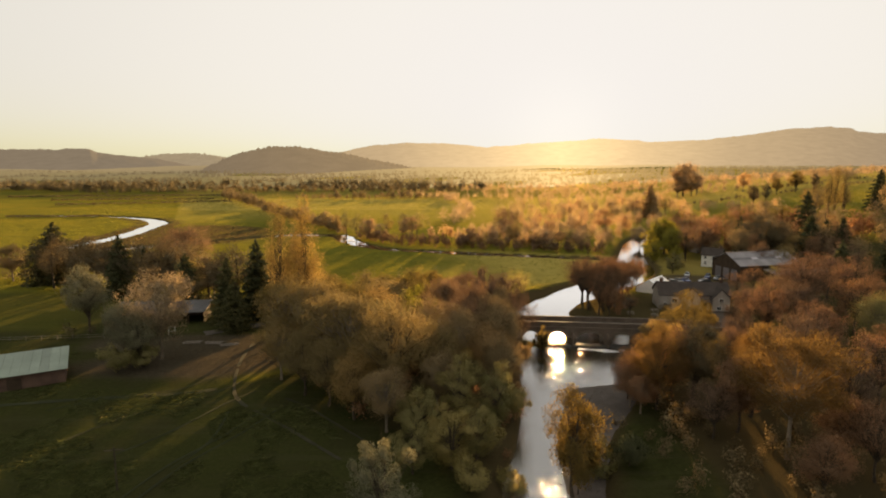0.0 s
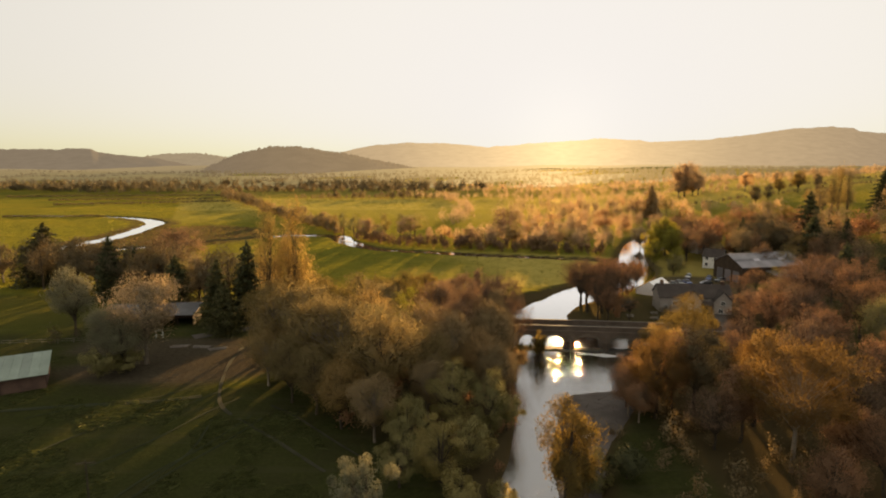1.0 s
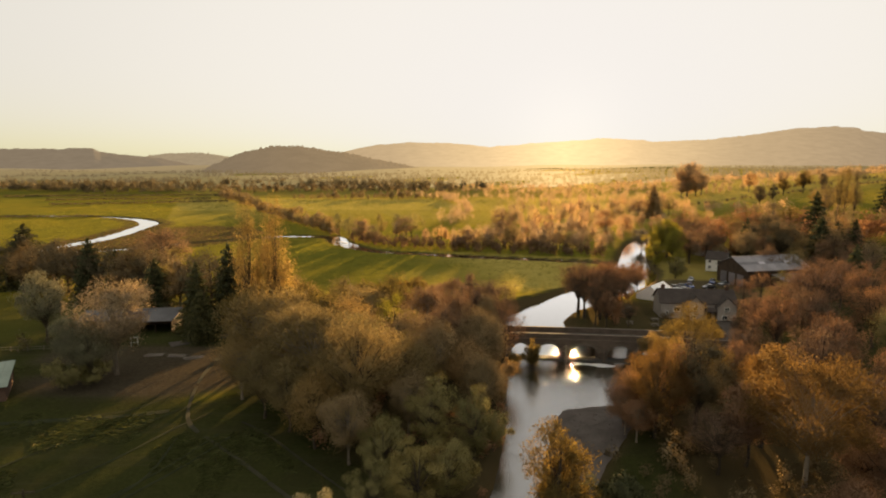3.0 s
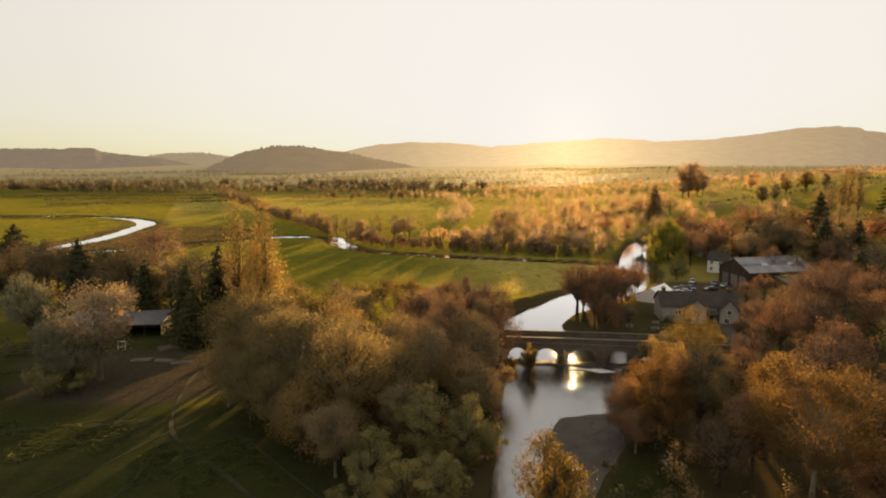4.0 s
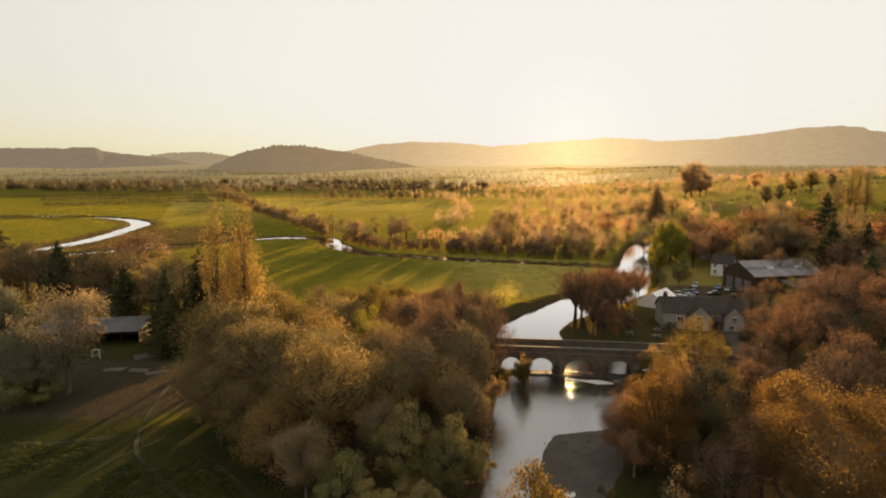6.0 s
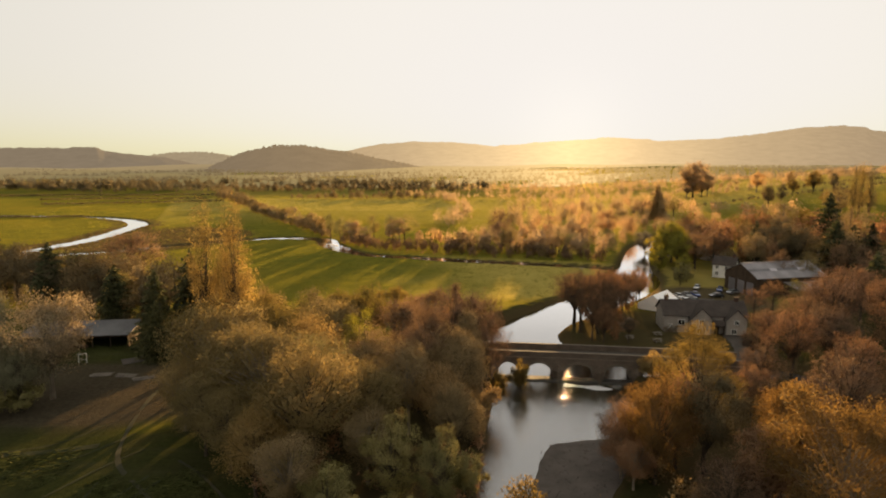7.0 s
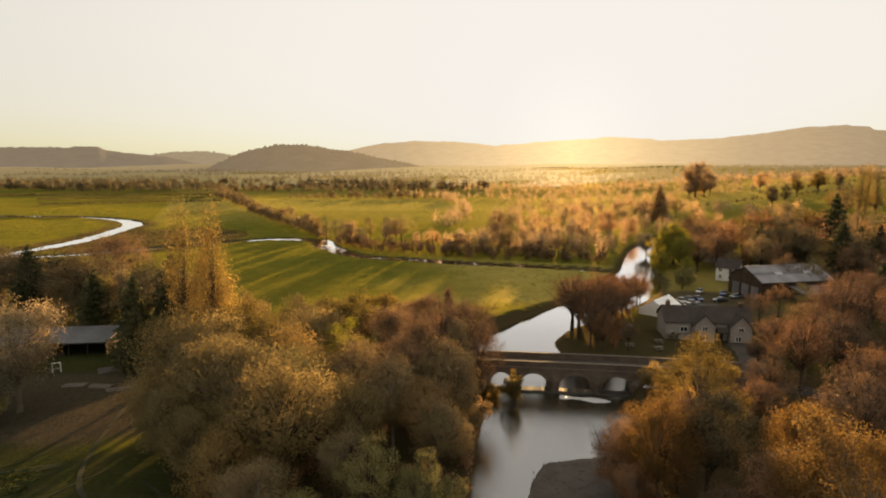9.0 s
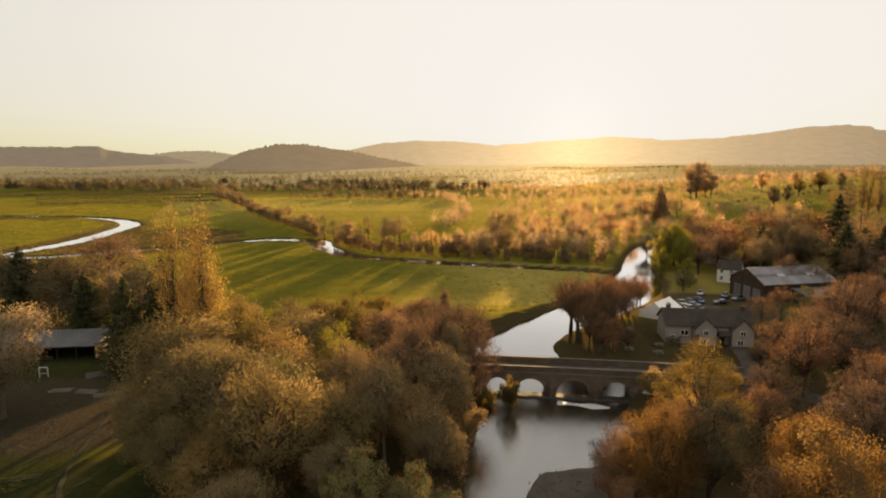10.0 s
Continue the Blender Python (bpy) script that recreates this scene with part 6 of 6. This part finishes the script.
def car(x, y, turn, colour, label, z=None):
    base = thing("car", x, y, ground_z(x, y) if z is None else z, turn, label, "car", "parked cars")
    prof = [(-2.05, 0.35), (-2.1, 0.75), (-1.55, 0.9), (-1.1, 0.95), (-0.9, 0.96), (1.15, 0.98), (1.95, 0.92), (2.1, 0.7), (2.05, 0.35)]
    cab = [(-1.15, 0.94), (-0.45, 1.42), (0.75, 1.46), (1.4, 1.3), (1.85, 0.95)]

    def extrude(p, w0, w1):
        bm = bmesh.new()
        a = [bm.verts.new((px, -(w0 if pz < 1.0 else w1), pz)) for px, pz in p]
        b = [bm.verts.new((px, (w0 if pz < 1.0 else w1), pz)) for px, pz in p]
        n = len(p)
        for i in range(n):
            bm.faces.new((a[i], a[(i + 1) % n], b[(i + 1) % n], b[i]))
        bm.faces.new(a[::-1]); bm.faces.new(b)
        bmesh.ops.recalc_face_normals(bm, faces=bm.faces)
        return bm

    body_bm = extrude(prof, 0.86, 0.86)
    bmesh.ops.bevel(body_bm, geom=list(body_bm.edges), offset=0.05, segments=2, affect="EDGES")
    part("body", body_bm, M[colour], base)
    part("cabin", extrude(cab, 0.8, 0.64), M["glass"], base)
    part("roof_panel", boxed(-0.5, 0.95, -0.62, 0.62, 1.43, 1.49, 0.02), M[colour], base)
    for wx in (-1.3, 1.3):
        for wy in (-0.78, 0.78):
            w = part("wheel", rod(bmesh.new(), (wx, wy - 0.1, 0.32), (wx, wy + 0.1, 0.32), 0.32, 0.32, 14), M["rubber"], base)
            part("rim", rod(bmesh.new(), (wx, wy - 0.11, 0.32), (wx, wy + 0.11, 0.32), 0.19, 0.19, 10), M["metal"], w)
    for wy in (-0.6, 0.6):
        part("headlight", boxed(-2.12, -2.02, wy - 0.16, wy + 0.16, 0.62, 0.76, 0.02), M["glass"], base)


cars = [("car_white", "white parked car in the car park"), ("car_silver", "silver parked car in the car park"), ("car_red", "dark red parked car in the car park"), ("car_blue", "dark blue parked car in the car park"), ("car_black", "black parked car in the car park")]
car_rng = random.Random(4)
for i, (x, y, turn) in enumerate(((76, 190, 92), (78.6, 190.5, 95), (79.9, 199.5, 90), (76.8, 197.5, 88), (82.8, 200.5, 91), (87.5, 211, 60), (93, 207, 60), (95, 203, 30), (88, 198, 5))):
    colour, label = cars[(i * 3 + car_rng.randrange(2)) % 5]
    car(x, y, turn, colour, label)


def utility_pole(x, y, h, turn):
    base = thing("utility_pole", x, y, ground_z(x, y), turn, "wooden utility pole with a crossarm in rough pasture", "pole")
    part("pole", rod(bmesh.new(), (0, 0, -0.4), (0, 0, h), 0.14, 0.1, 8), M["dirt"], base)
    arm = part("crossarm", boxed(-1.1, 1.1, -0.06, 0.06, h - 0.45, h - 0.3, 0.01), M["dirt"], base)
    for s in (-1, -0.4, 0.4, 1):
        part("insulator", rod(bmesh.new(), (s, 0, h - 0.3), (s, 0, h - 0.1), 0.05, 0.03, 6), M["timber"], arm)


utility_pole(-40.2, 68.6, 5.6, 10)


def draped(name, pts, width, lift, mat, label, category, seed):
    """A worn strip that follows the ground."""
    line = curve_through(np.array([(x, y, width) for x, y in pts], float), 1.0)
    rng = np.random.default_rng(seed)
    t = np.gradient(line[:, :2], axis=0)
    nrm = np.stack([-t[:, 1], t[:, 0]], -1)
    nrm /= np.linalg.norm(nrm, axis=1)[:, None]
    w = width * (0.5 + 0.15 * np.convolve(rng.normal(0, 1, len(line)), np.ones(5) / 5, "same"))
    verts = []
    for s in (-1, 0, 1):
        p = line[:, :2] + nrm * (w * s)[:, None]
        z = land(p[:, 0], p[:, 1]) + lift
        verts += [(float(a), float(b), float(c)) for (a, b), c in zip(p, z)]
    m = len(line)
    faces = [(r * m + j, r * m + j + 1, (r + 1) * m + j + 1, (r + 1) * m + j) for r in range(2) for j in range(m - 1)]
    tagged(link_mesh(name, verts, faces, mat, smooth=True), label, category, kind="structure")


M["worn"] = surface("worn_dry_grass", (0.020, 0.024, 0.010), (0.031, 0.034, 0.015), 0.8, 1.0)
M["path"] = surface("trodden_earth", (0.026, 0.026, 0.014), (0.044, 0.041, 0.025), 0.8, 1.0)
draped("track", [(-42, 128), (-41, 117), (-38, 104), (-34.5, 96), (-28.5, 90), (-22, 84), (-14, 76)], 0.6, 0.06, M["path"], "pale earth track along the field edge", "track", 1)
draped("track", [(-27, 97), (-21.8, 92.8), (-13.4, 83.8), (-8, 78)], 0.36, 0.06, M["path"], "narrow trodden path beside the wood", "track", 30)
draped("track", [(-37, 66), (-34.5, 75), (-30, 84), (-27, 92)], 0.35, 0.06, M["worn"], "worn wheel track in the pasture", "track", 2)
draped("track", [(-39, 66), (-36.5, 75), (-32, 84), (-29, 93)], 0.35, 0.06, M["worn"], "worn wheel track in the pasture", "track", 3)
draped("track", [(-90, 93), (-73, 94.5), (-58, 97), (-47, 99), (-40, 101)], 1.3, 0.06, M["worn"], "earth farm track beside the shed", "track", 4)
draped("track", [(-55.0, 81.6), (-50.1, 90.0), (-41.7, 96.9), (-36.7, 105.0)], 0.34, 0.06, M["worn"], "faint curving wheel track across the pasture", "track", 20)
draped("track", [(-45.4, 77.3), (-40.7, 84.8), (-36.3, 94.8), (-33.0, 100.2)], 0.34, 0.06, M["worn"], "faint curving wheel track across the pasture", "track", 21)
draped("track", [(-36.0, 73.7), (-33.8, 81.6), (-34.6, 91.8)], 0.34, 0.06, M["worn"], "faint curving wheel track across the pasture", "track", 22)
draped("track", [(-64.1, 91.9), (-57.0, 96.9), (-46.6, 101.3), (-42.7, 107.5)], 0.34, 0.06, M["worn"], "faint curving wheel track across the pasture", "track", 23)
draped("road", [(62, 132.5), (72, 128), (80, 116), (84, 104), (86, 90), (86, 60)], 5.0, 0.08, M["road"], "narrow country road leading off the bridge", "road", 7)
draped("road", [(62, 132.5), (70, 142), (74, 160), (80, 180), (84, 196)], 4.0, 0.08, M["road"], "lane from the bridge to the car park", "road", 8)
draped("road", [(-2, 139.5), (-20, 142), (-40, 146), (-56, 136)], 4.0, 0.08, M["road"], "narrow road leading to the yard", "road", 9)


def white_water(name, x, y, length, width, turn, z, seed, label):
    rng = np.random.default_rng(seed)
    nx, ny = 40, 9
    verts = []
    for j in range(ny):
        for i in range(nx):
            u, v = i / (nx - 1) - 0.5, j / (ny - 1) - 0.5
            edge = (1 - (2 * u) ** 4) * (1 - (2 * v) ** 2)
            verts.append((u * length + rng.normal(0, 0.08), v * width * (1 + 0.5 * math.sin(u * 9)) + rng.normal(0, 0.06), 0.16 * edge + rng.normal(0, 0.05) * edge - 0.04))
    faces = [(j * nx + i, j * nx + i + 1, (j + 1) * nx + i + 1, (j + 1) * nx + i) for j in range(ny - 1) for i in range(nx - 1)]
    ob = link_mesh(name, verts, faces, M["foam"], smooth=True)
    ob.matrix_world = pose(x, y, z, 0, 0, turn)
    tagged(ob, label, "water", kind="structure")


white_water("white_water", 34.6, 129.2, 9.0, 1.6, -14, WATER + 0.03, 1, "white water tumbling over a low sill below the bridge")
white_water("white_water", -48.5, 311.0, 11.0, 2.6, -60, BROOK_WATER + 0.06, 2, "white water on a small weir of the stream")


def fence(pts, label):
    for (x0, y0), (x1, y1) in zip(pts[:-1], pts[1:]):
        n = max(1, int(math.hypot(x1 - x0, y1 - y0) / 3.0))
        base = thing("fence", x0, y0, ground_z(x0, y0), 0, label, "fence", "field fences")
        prev = None
        for k in range(n + 1):
            t = k / n
            x, y = x0 + (x1 - x0) * t, y0 + (y1 - y0) * t
            p = Vector((x - x0, y - y0, ground_z(x, y) - ground_z(x0, y0)))
            part("post", rod(bmesh.new(), p - Vector((0, 0, 0.3)), p + Vector((0, 0, 1.15)), 0.07, 0.06, 5), M["pale_wood"], base)
            if prev:
                for zz in (0.45, 0.95):
                    part("rail", rod(bmesh.new(), prev + Vector((0, 0, zz)), p + Vector((0, 0, zz)), 0.045, 0.045, 4), M["pale_wood"], base)
            prev = p


fence([(-130, 132), (-98, 131), (-78, 133)], "grey wooden post and rail fence beside the lawn")


def pale_board(x, y, z, turn):
    """A pale sheet of board lying askew on the gravel."""
    base = thing("pale_board", x, y, z, turn, "small pale sheet of board lying on the gravel bank", "board")
    for k in range(3):
        part("plank", boxed(-0.7, 0.7, -0.42 + 0.29 * k, -0.15 + 0.29 * k, 0.02 + 0.05 * k, 0.07 + 0.05 * k, 0.008), M["white"], base)


def white_frame():
    base = thing("gate_frame", -63.4, 135.4, ground_z(-63.4, 135.4), 15, "small white metal gate frame standing beside the shed", "gate")
    for x in (-0.7, 0.7):
        part("post", rod(bmesh.new(), (x, 0, -0.1), (x, 0, 1.9), 0.09, 0.09, 6), M["white"], base)
    part("top_bar", rod(bmesh.new(), (-0.75, 0, 1.85), (0.75, 0, 1.85), 0.09, 0.09, 6), M["white"], base)
    part("rail", rod(bmesh.new(), (-0.7, 0, 0.7), (0.7, 0, 0.7), 0.05, 0.05, 6), M["white"], base)


def board_pile(x, y, turn, seed):
    rng = random.Random(seed)
    base = thing("board_pile", x, y, ground_z(x, y), turn, "loose pile of pale sawn boards on the bare yard", "boards", "board piles")
    for k in range(7):
        y0 = -0.9 + 0.26 * k + rng.uniform(-0.03, 0.03)
        z = 0.03 + 0.06 * (k % 3)
        part("board", boxed(-1.9 + rng.uniform(-0.3, 0.3), 1.9 + rng.uniform(-0.3, 0.3), y0, y0 + 0.22, z, z + 0.05, 0.006), M["pale_wood"], base)


white_frame()
pale_board(23.0, 88.6, WATER + 0.75, 20)
for i, (x, y, turn) in enumerate(((-56, 129, 10), (-51, 128.5, -5), (-47, 127, 20))):
    board_pile(x, y, turn, i)
